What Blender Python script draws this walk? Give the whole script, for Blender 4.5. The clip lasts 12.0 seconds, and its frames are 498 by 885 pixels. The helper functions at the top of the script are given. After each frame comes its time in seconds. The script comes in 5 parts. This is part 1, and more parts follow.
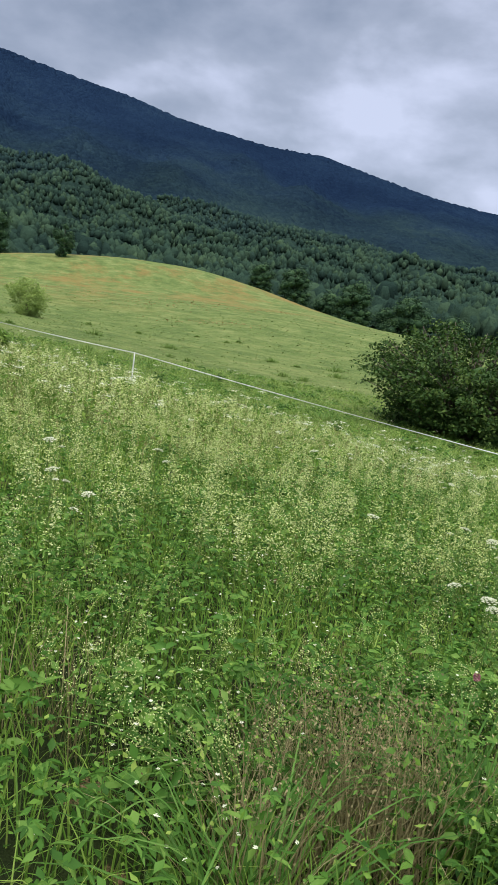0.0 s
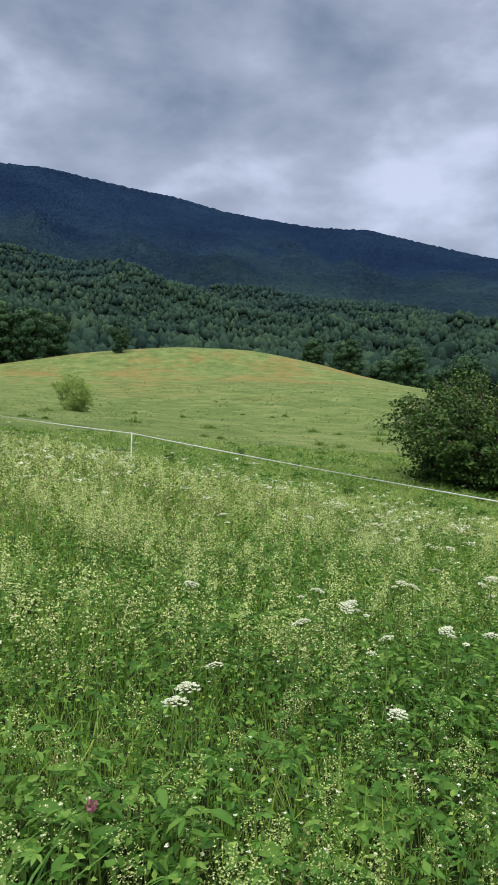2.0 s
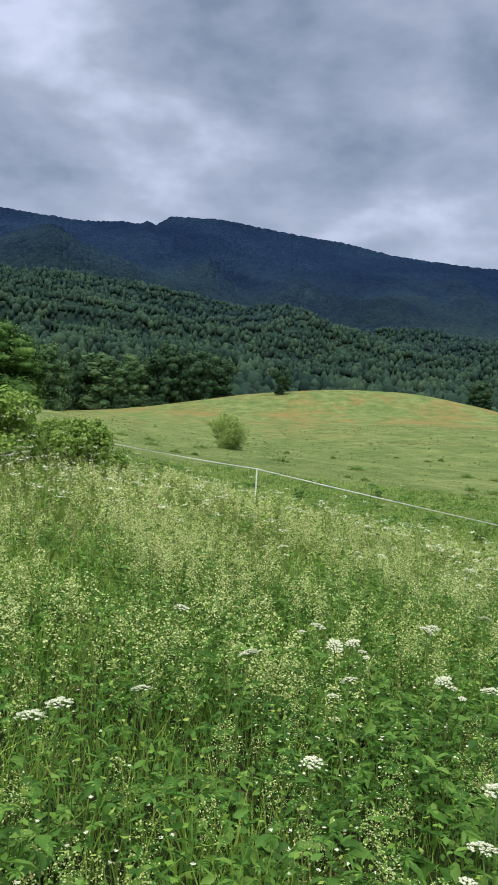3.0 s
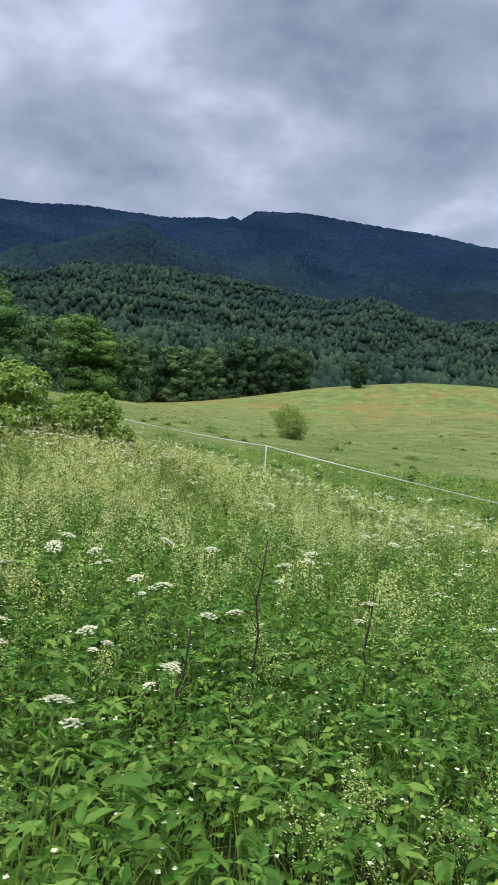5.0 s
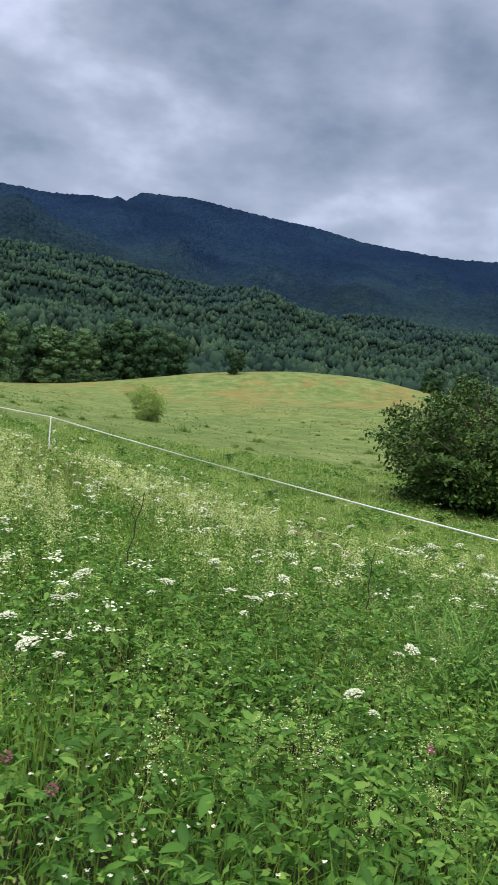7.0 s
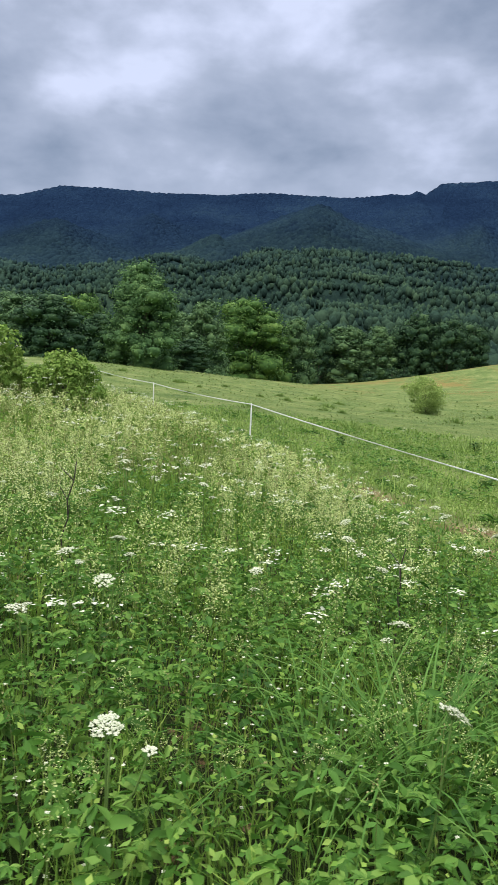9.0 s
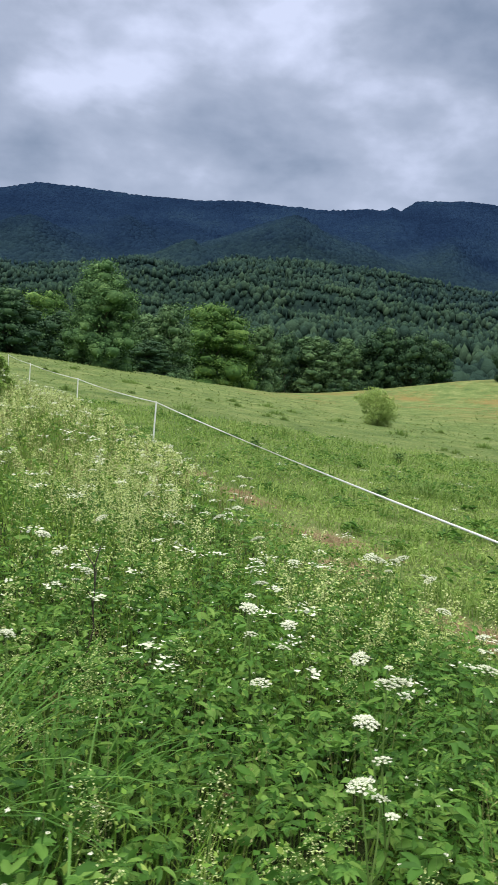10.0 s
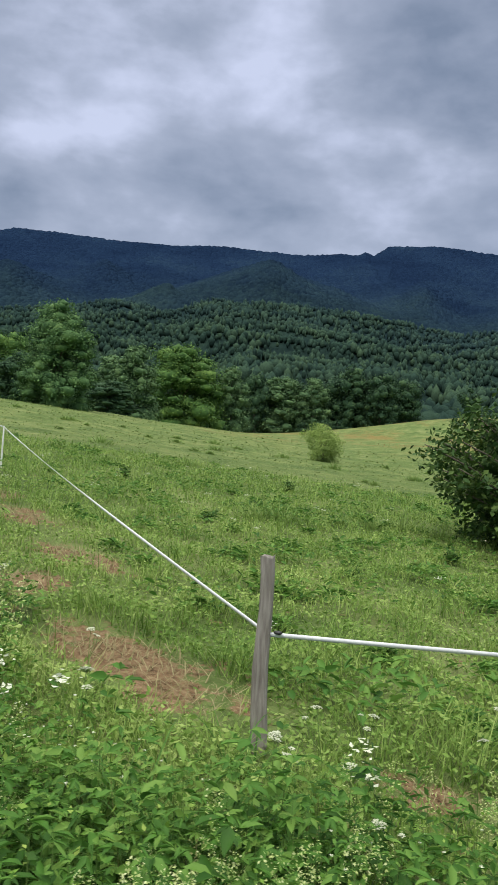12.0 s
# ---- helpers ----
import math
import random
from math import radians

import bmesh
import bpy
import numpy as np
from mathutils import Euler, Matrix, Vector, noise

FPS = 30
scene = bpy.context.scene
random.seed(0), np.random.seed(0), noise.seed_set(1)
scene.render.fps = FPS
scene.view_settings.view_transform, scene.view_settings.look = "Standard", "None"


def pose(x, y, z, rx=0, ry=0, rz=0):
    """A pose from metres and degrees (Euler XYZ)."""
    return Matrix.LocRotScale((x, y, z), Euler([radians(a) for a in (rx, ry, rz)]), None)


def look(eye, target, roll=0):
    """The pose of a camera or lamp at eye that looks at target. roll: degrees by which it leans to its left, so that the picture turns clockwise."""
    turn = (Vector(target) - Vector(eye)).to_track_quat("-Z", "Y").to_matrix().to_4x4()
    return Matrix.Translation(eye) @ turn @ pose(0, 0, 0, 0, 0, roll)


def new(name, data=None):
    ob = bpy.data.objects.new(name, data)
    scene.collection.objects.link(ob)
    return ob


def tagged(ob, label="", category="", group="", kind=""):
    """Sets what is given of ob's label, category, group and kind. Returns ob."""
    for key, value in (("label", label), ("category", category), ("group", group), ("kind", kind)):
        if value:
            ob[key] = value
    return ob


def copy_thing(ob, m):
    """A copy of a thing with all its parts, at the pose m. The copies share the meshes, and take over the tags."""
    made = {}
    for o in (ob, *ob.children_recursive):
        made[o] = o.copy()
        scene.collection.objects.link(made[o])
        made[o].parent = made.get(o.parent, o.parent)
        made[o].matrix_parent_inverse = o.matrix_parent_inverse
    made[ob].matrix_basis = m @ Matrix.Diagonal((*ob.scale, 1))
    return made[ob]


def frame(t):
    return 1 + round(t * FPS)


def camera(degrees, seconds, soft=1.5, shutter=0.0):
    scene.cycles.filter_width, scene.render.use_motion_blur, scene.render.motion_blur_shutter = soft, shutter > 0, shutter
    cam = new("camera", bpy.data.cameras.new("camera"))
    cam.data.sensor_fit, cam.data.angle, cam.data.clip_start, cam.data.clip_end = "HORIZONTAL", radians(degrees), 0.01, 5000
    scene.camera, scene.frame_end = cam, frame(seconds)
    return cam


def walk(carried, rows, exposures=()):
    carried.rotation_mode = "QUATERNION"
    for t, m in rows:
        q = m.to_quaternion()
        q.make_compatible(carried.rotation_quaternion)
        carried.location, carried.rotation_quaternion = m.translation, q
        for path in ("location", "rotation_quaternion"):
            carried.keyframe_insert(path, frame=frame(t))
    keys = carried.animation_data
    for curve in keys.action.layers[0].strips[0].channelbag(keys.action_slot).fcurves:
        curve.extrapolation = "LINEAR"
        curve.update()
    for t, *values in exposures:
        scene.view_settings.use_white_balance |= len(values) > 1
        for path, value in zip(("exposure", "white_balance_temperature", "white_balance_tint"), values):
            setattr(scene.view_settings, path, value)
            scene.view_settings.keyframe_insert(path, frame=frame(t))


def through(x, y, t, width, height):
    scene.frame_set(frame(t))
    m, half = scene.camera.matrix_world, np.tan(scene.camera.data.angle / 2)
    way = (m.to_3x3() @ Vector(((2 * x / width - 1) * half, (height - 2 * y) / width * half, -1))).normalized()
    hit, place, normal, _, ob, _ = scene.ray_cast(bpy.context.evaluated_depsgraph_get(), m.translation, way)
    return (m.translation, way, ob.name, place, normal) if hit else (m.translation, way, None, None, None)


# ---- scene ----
cam = camera(37.53, 12.0, shutter=0.08)
PATH = [
    (0, pose(1.192, 0.333, 2.049, 79.364, -7.338, -25.841)),
    (0.5, pose(1.514, 0.309, 1.969, 79.044, -6.053, -20.405)),
    (1, pose(1.960, 0.297, 1.915, 82.693, -2.034, -20.847)),
    (1.5, pose(2.522, 0.320, 1.908, 83.795, 0.570, -24.563)),
    (2, pose(3.084, 0.322, 1.910, 85.021, -1.376, -21.156)),
    (2.5, pose(3.577, 0.306, 1.867, 86.766, -0.293, -13.599)),
    (2.7, pose(3.768, 0.291, 1.847, 87.901, -1.798, -10.169)),
    (4.3, pose(5.189, 0.005, 1.518, 87.564, -3.181, -6.012)),
    (4.5, pose(5.397, -0.012, 1.487, 87.393, -2.378, -4.064)),
    (5, pose(5.940, -0.029, 1.432, 87.198, -2.836, -2.025)),
    (5.5, pose(6.500, -0.000, 1.372, 86.594, -3.129, -0.813)),
    (6, pose(7.065, 0.092, 1.334, 86.446, -2.649, 1.098)),
    (6.5, pose(7.705, 0.235, 1.275, 86.498, -2.862, -0.952)),
    (6.8, pose(8.115, 0.350, 1.232, 86.472, -2.900, -8.047)),
    (7, pose(8.390, 0.430, 1.204, 86.708, -4.359, -11.079)),
    (7.1, pose(8.520, 0.474, 1.194, 86.620, -3.900, -11.000)),
    (7.2, pose(8.635, 0.521, 1.189, 86.468, -0.500, -7.701)),
    (7.3, pose(8.745, 0.572, 1.188, 86.300, -0.900, -8.900)),
    (7.5, pose(8.965, 0.675, 1.186, 86.270, -4.200, -8.140)),
    (7.7, pose(9.181, 0.797, 1.181, 85.972, -5.232, -4.776)),
    (9.3, pose(11.152, 2.364, 0.884, 85.477, -1.134, 13.155)),
    (9.5, pose(11.418, 2.531, 0.870, 85.667, -3.744, 10.696)),
    (10, pose(12.096, 2.900, 0.824, 86.022, -4.055, 9.990)),
    (10.5, pose(12.825, 3.204, 0.745, 87.335, -4.892, 8.466)),
    (11, pose(13.437, 3.441, 0.661, 87.001, -2.774, 13.645)),
    (11.3, pose(13.811, 3.571, 0.645, 87.091, -2.169, 8.893)),
    (11.5, pose(14.091, 3.656, 0.646, 87.482, -3.207, 8.640)),
    (11.6, pose(14.234, 3.692, 0.642, 87.804, -3.284, 8.608)),
    (12, pose(14.820, 3.813, 0.595, 89.387, -3.618, 8.302)),
]
walk(cam, PATH, exposures=((0.0, -0.05), (1.0, 0.05), (1.5, 0.12), (2.0, -0.09), (2.5, -0.03), (5.5, 0.02), (7.5, 0.03), (9.5, 0.14), (10.5, 0.04), (11.5, 0.03), (12.0, -0.08)))

# ---- world and sun ----
SUN_ELEVATION, SUN_AZIMUTH = 50.0, 205.0


def make_world():
    world = bpy.data.worlds.new("overcast_sky")
    scene.world = world
    world.use_nodes = True
    nt = world.node_tree
    nt.nodes.clear()
    N, L = nt.nodes.new, nt.links.new

    def math_node(op, a, b=None, c=None, clamp=False):
        n = N("ShaderNodeMath")
        n.operation, n.use_clamp = op, clamp
        for i, v in enumerate((a, b, c)):
            if v is None:
                continue
            if isinstance(v, (int, float)):
                n.inputs[i].default_value = v
            else:
                L(v, n.inputs[i])
        return n.outputs[0]

    co = N("ShaderNodeTexCoord")
    sep = N("ShaderNodeSeparateXYZ")
    L(co.outputs["Generated"], sep.inputs[0])
    x, y, z = sep.outputs
    up = math_node("MAXIMUM", z, 0.0)
    wide = N("ShaderNodeVectorMath")
    wide.operation = "MULTIPLY_ADD"
    wide.inputs[1].default_value = (1.0, 1.0, 2.2)
    wide.inputs[2].default_value = (3.7, 1.2, 0.6)
    L(co.outputs["Generated"], wide.inputs[0])
    shape = N("ShaderNodeTexNoise")
    shape.inputs["Scale"].default_value = 2.7
    shape.inputs["Detail"].default_value = 5.0
    shape.inputs["Roughness"].default_value = 0.5
    shape.inputs["Distortion"].default_value = 0.12
    L(wide.outputs[0], shape.inputs["Vector"])
    puff = N("ShaderNodeTexNoise")
    puff.inputs["Scale"].default_value = 6.4
    puff.inputs["Detail"].default_value = 6.0
    puff.inputs["Roughness"].default_value = 0.5
    puff.inputs["Distortion"].default_value = 0.08
    flat = N("ShaderNodeVectorMath")
    flat.operation = "MULTIPLY"
    flat.inputs[1].default_value = (1.0, 1.0, 1.9)
    L(co.outputs["Generated"], flat.inputs[0])
    L(flat.outputs[0], puff.inputs["Vector"])
    mixed = math_node("ADD", math_node("MULTIPLY_ADD", shape.outputs[0], 0.44, 0.0), math_node("MULTIPLY", puff.outputs[0], 0.53))
    # cloud banks: azimuth and elevation in degrees, tightness, lift
    for az, ele, tight, lift in ((-16, 27, 250, 0.055), (-10, 25, 350, 0.075), (-3, 24, 450, 0.07), (1.5, 22, 450, 0.04), (7, 20, 350, 0.065), (-22, 23, 200, 0.05), (-18, 16, 200, 0.045), (30, 17, 130, 0.03), (23, 18, 250, 0.05), (16, 15.5, 250, 0.03), (42, 15, 60, 0.05), (-28, 28, 60, 0.03), (3, 28.5, 150, -0.09), (14, 24, 90, -0.05), (22, 29, 50, -0.05), (-25, 19, 400, -0.05), (-7, 20, 300, -0.04), (18, 14.5, 300, -0.03), (17.5, 20, 300, -0.03)):
        to = N("ShaderNodeVectorMath")
        to.operation = "DOT_PRODUCT"
        L(co.outputs["Generated"], to.inputs[0])
        to.inputs[1].default_value = (math.sin(radians(az)) * math.cos(radians(ele)), math.cos(radians(az)) * math.cos(radians(ele)), math.sin(radians(ele)))
        bank = math_node("EXPONENT", math_node("MULTIPLY", math_node("SUBTRACT", to.outputs["Value"], 1.0), float(tight)))
        mixed = math_node("MULTIPLY_ADD", bank, 1.15 * lift, mixed)
    ramp = N("ShaderNodeValToRGB")
    el = ramp.color_ramp.elements
    el[0].position, el[0].color = 0.32, (0.205, 0.258, 0.365, 1)
    el[1].position, el[1].color = 0.595, (0.615, 0.675, 0.875, 1)
    mid = el.new(0.48)
    mid.color = (0.385, 0.44, 0.575, 1)
    L(mixed, ramp.inputs[0])
    # an overcast dome grows brighter towards the zenith
    rise = math_node("MULTIPLY", math_node("MAXIMUM", math_node("SUBTRACT", up, 0.56), 0.0), 8.2)
    white = N("ShaderNodeVectorMath")
    white.operation = "SCALE"
    white.inputs[0].default_value = (1.0, 0.97, 0.86)
    L(rise, white.inputs[3])
    bright = N("ShaderNodeVectorMath")
    bright.operation = "ADD"
    L(ramp.outputs[0], bright.inputs[0])
    L(white.outputs[0], bright.inputs[1])
    sky = N("ShaderNodeTexSky")
    sky.sky_type = "NISHITA"
    sky.sun_disc = False
    sky.sun_elevation, sky.sun_rotation = radians(SUN_ELEVATION), radians(SUN_AZIMUTH)
    b1, b2, add = N("ShaderNodeBackground"), N("ShaderNodeBackground"), N("ShaderNodeAddShader")
    L(bright.outputs[0], b1.inputs[0])
    b1.inputs[1].default_value = 1.0
    L(sky.outputs[0], b2.inputs[0])
    b2.inputs[1].default_value = 0.012
    out = N("ShaderNodeOutputWorld")
    L(b1.outputs[0], add.inputs[0])
    L(b2.outputs[0], add.inputs[1])
    L(add.outputs[0], out.inputs[0])


make_world()
sun_data = bpy.data.lights.new("sun", "SUN")
sun_data.energy, sun_data.angle, sun_data.color = 1.5, radians(14), (1.0, 0.96, 0.89)
sun = new("sun", sun_data)
_az, _el = radians(SUN_AZIMUTH), radians(SUN_ELEVATION)
sun.matrix_world = look((0, 0, 40), Vector((0, 0, 40)) - Vector((math.sin(_az) * math.cos(_el), math.cos(_az) * math.cos(_el), math.sin(_el))))


# ---- materials ----
def material(name):
    m = bpy.data.materials.new(name)
    m.use_nodes = True
    m.node_tree.nodes.clear()
    return m, m.node_tree.nodes.new, m.node_tree.links.new


def ramp_node(N, stops):
    r = N("ShaderNodeValToRGB")
    e = r.color_ramp.elements
    e[0].position, e[0].color = stops[0][0], (*stops[0][1], 1)
    e[1].position, e[1].color = stops[-1][0], (*stops[-1][1], 1)
    for p, c in stops[1:-1]:
        e.new(p).color = (*c, 1)
    return r


def noise_node(N, L, scale, detail=4.0, rough=0.55, vector=None, stretch=None):
    n = N("ShaderNodeTexNoise")
    n.inputs["Scale"].default_value, n.inputs["Detail"].default_value, n.inputs["Roughness"].default_value = scale, detail, rough
    if vector is None:
        vector = N("ShaderNodeNewGeometry").outputs["Position"]
    if stretch:
        m = N("ShaderNodeMapping")
        m.inputs["Scale"].default_value = stretch
        L(vector, m.inputs["Vector"])
        vector = m.outputs[0]
    L(vector, n.inputs["Vector"])
    return n


def mix_colour(N, L, fac, a, b, mode="MIX"):
    m = N("ShaderNodeMix")
    m.data_type, m.blend_type = "RGBA", mode
    for sock, v in ((m.inputs[0], fac), (m.inputs[6], a), (m.inputs[7], b)):
        if isinstance(v, (int, float)):
            sock.default_value = v
        elif isinstance(v, tuple):
            sock.default_value = (*v, 1)
        else:
            L(v, sock)
    return m.outputs[2]


def foliage(name, dark, mid, light, patch=0.6, shine=0.5, through=0.31, patch_amount=0.35):
    """Leaves: each one of its own tone, in patches that vary with the place, and light passes through in part."""
    m, N, L = material(name)
    g = N("ShaderNodeNewGeometry")
    r = ramp_node(N, ((0.0, dark), (0.5, mid), (1.0, light)))
    n = noise_node(N, L, patch, 3.0)
    a = N("ShaderNodeMath")
    a.operation = "MULTIPLY_ADD"
    L(n.outputs[0], a.inputs[0])
    a.inputs[1].default_value = patch_amount * 2
    s = N("ShaderNodeMath")
    s.operation = "MULTIPLY_ADD"
    L(g.outputs["Random Per Island"], s.inputs[0])
    s.inputs[1].default_value, s.inputs[2].default_value = 1.0 - patch_amount, -patch_amount * 0.5
    L(s.outputs[0], a.inputs[2])
    L(a.outputs[0], r.inputs[0])
    p, t, x, o = N("ShaderNodeBsdfPrincipled"), N("ShaderNodeBsdfTranslucent"), N("ShaderNodeMixShader"), N("ShaderNodeOutputMaterial")
    L(r.outputs[0], p.inputs["Base Color"])
    L(r.outputs[0], t.inputs["Color"])
    p.inputs["Roughness"].default_value = shine
    p.inputs["Specular IOR Level"].default_value = 0.13
    x.inputs[0].default_value = through
    L(p.outputs[0], x.inputs[1])
    L(t.outputs[0], x.inputs[2])
    L(x.outputs[0], o.inputs["Surface"])
    return m


def solid(name, stops, scale=8.0, stretch=None, rough=0.7, bump=0.3, bump_scale=40.0, depth=0.004):
    m, N, L = material(name)
    obj = N("ShaderNodeTexCoord").outputs["Object"]
    n = noise_node(N, L, scale, 6.0, 0.6, obj, stretch)
    r = ramp_node(N, stops)
    L(n.outputs[0], r.inputs[0])
    p, o = N("ShaderNodeBsdfPrincipled"), N("ShaderNodeOutputMaterial")
    L(r.outputs[0], p.inputs["Base Color"])
    p.inputs["Roughness"].default_value = rough
    f = noise_node(N, L, bump_scale, 5.0, 0.6, obj, stretch)
    b = N("ShaderNodeBump")
    b.inputs["Strength"].default_value, b.inputs["Distance"].default_value = bump, depth
    L(f.outputs[0], b.inputs["Height"])
    L(b.outputs[0], p.inputs["Normal"])
    L(p.outputs[0], o.inputs["Surface"])
    return m


GRASS = foliage("meadow_grass", (0.036, 0.100, 0.012), (0.150, 0.285, 0.041), (0.36, 0.46, 0.11), 0.5)
SEED_GRASS = foliage("seed_heads", (0.15, 0.17, 0.05), (0.26, 0.27, 0.10), (0.38, 0.37, 0.17), 0.6)
DRY_GRASS = foliage("dry_grass", (0.125, 0.112, 0.048), (0.25, 0.215, 0.105), (0.39, 0.35, 0.19), 0.9, through=0.2)
PASTURE_GRASS = foliage("pasture_grass", (0.045, 0.110, 0.017), (0.185, 0.300, 0.060), (0.42, 0.50, 0.165), 0.7, patch_amount=0.5)
FAR_PASTURE = foliage("far_pasture_grass", (0.07, 0.124, 0.03), (0.148, 0.208, 0.058), (0.25, 0.3, 0.104), 0.12, patch_amount=0.45)
FAR_MEADOW = foliage("far_meadow_grass", (0.095, 0.165, 0.028), (0.175, 0.265, 0.056), (0.31, 0.36, 0.13), 0.5)
TUSSOCK_GRASS = foliage("tussock_grass", (0.045, 0.125, 0.020), (0.095, 0.215, 0.040), (0.18, 0.31, 0.075), 0.5)
TUFT_GRASS = foliage("rank_pasture_tufts", (0.12, 0.205, 0.05), (0.18, 0.275, 0.072), (0.25, 0.34, 0.105), 0.4, through=0.4)
DOCK_LEAF = foliage("dock_leaves", (0.022, 0.064, 0.013), (0.05, 0.125, 0.026), (0.11, 0.205, 0.05), 0.7, through=0.2)
HERB = foliage("herb_leaves", (0.016, 0.060, 0.010), (0.082, 0.198, 0.031), (0.225, 0.355, 0.076), 1.1, shine=0.45, through=0.32, patch_amount=0.42)
BEDSTRAW = foliage("bedstraw_flowers", (0.30, 0.40, 0.11), (0.50, 0.58, 0.22), (0.73, 0.76, 0.44), 0.7, through=0.33)
STEM = foliage("green_stems", (0.08, 0.15, 0.035), (0.12, 0.20, 0.05), (0.18, 0.27, 0.08), 0.7, through=0.15)
PETAL = foliage("white_petals", (0.50, 0.55, 0.37), (0.67, 0.70, 0.54), (0.82, 0.83, 0.72), 0.8, through=0.25)
DEAD_STALK = solid("dead_stalk", ((0.2, (0.018, 0.014, 0.010)), (0.8, (0.05, 0.036, 0.026))), 20.0)
SORREL = foliage("sorrel_seed", (0.17, 0.12, 0.045), (0.25, 0.165, 0.065), (0.32, 0.225, 0.095), 0.8, through=0.2)
CLOVER = foliage("clover_flowers", (0.28, 0.10, 0.14), (0.38, 0.16, 0.20), (0.5, 0.26, 0.30), 0.8)
SHRUB_LEAF = foliage("hawthorn_leaves", (0.014, 0.038, 0.010), (0.040, 0.088, 0.020), (0.13, 0.195, 0.045), 1.3, patch_amount=0.4, through=0.15, shine=0.6)
ELDER_LEAF = foliage("elder_leaves", (0.10, 0.2, 0.035), (0.20, 0.32, 0.065), (0.34, 0.45, 0.12), 0.8, through=0.35)
WILLOW_TREE_LEAF = foliage("willow_tree_leaves", (0.022, 0.056, 0.029), (0.077, 0.147, 0.060), (0.182, 0.280, 0.109), 0.7, through=0.1, shine=0.7, patch_amount=0.6)
WILLOW_LEAF = foliage("willow_leaves", (0.15, 0.24, 0.062), (0.28, 0.385, 0.105), (0.42, 0.5, 0.165), 0.5, through=0.3, shine=0.6)
MAPLE_LEAF = foliage("maple_leaves", (0.014, 0.042, 0.013), (0.063, 0.137, 0.031), (0.210, 0.329, 0.078), 0.7, through=0.1, shine=0.7, patch_amount=0.6)
BIRCH_LEAF = foliage("birch_leaves", (0.019, 0.052, 0.023), (0.072, 0.151, 0.052), (0.181, 0.297, 0.096), 0.9, through=0.1, shine=0.7, patch_amount=0.6)
ASH_LEAF = foliage("ash_leaves", (0.010, 0.026, 0.016), (0.032, 0.074, 0.034), (0.094, 0.162, 0.060), 0.6, through=0.08, shine=0.7, patch_amount=0.6)


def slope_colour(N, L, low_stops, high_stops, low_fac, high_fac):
    """Broadleaved green on the foothills; farther off, blue haze is painted into the woods' colour."""
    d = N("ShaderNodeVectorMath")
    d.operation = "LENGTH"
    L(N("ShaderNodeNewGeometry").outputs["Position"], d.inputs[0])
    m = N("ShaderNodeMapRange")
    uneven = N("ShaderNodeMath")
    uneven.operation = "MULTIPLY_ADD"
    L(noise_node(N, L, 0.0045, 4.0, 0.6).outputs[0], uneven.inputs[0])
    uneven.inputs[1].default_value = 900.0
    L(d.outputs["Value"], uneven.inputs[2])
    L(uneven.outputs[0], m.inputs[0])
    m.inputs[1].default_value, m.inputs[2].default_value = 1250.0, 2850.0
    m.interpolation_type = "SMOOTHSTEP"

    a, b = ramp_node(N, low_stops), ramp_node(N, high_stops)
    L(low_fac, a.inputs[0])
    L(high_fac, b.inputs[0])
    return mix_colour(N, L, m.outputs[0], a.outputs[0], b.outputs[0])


# tones of the lower woods, and of the far ones with blue haze mixed in
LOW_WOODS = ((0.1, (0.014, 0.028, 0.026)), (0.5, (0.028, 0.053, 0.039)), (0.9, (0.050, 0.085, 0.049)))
HAZY_WOODS = ((0.1, (0.0085, 0.0190, 0.046)), (0.5, (0.0130, 0.0285, 0.063)), (0.9, (0.0210, 0.0430, 0.076)))


def make_woods_material():
    m, N, L = material("distant_woods")
    f = N("ShaderNodeMath")
    f.operation = "MULTIPLY_ADD"
    own = N("ShaderNodeAttribute")
    own.attribute_name = "tone"
    L(own.outputs["Fac"], f.inputs[0])
    f.inputs[1].default_value = 0.62
    q = N("ShaderNodeMath")
    q.operation = "MULTIPLY_ADD"
    L(noise_node(N, L, 0.010, 3.0).outputs[0], q.inputs[0])
    q.inputs[1].default_value = 0.30
    leafy = N("ShaderNodeMath")
    leafy.operation = "MULTIPLY"
    L(noise_node(N, L, 0.9, 4.0, 0.7).outputs[0], leafy.inputs[0])
    leafy.inputs[1].default_value = 0.25
    L(leafy.outputs[0], q.inputs[2])
    L(q.outputs[0], f.inputs[2])
    c = slope_colour(N, L, LOW_WOODS, HAZY_WOODS, f.outputs[0], f.outputs[0])
    p, o, b = N("ShaderNodeBsdfPrincipled"), N("ShaderNodeOutputMaterial"), N("ShaderNodeBump")
    L(c, p.inputs["Base Color"])
    p.inputs["Roughness"].default_value = 1.0
    p.inputs["Specular IOR Level"].default_value = 0.0
    b.inputs["Strength"].default_value, b.inputs["Distance"].default_value = 0.8, 1.3
    L(noise_node(N, L, 0.55, 4.0, 0.65).outputs[0], b.inputs["Height"])
    L(b.outputs[0], p.inputs["Normal"])
    L(p.outputs[0], o.inputs["Surface"])
    return m


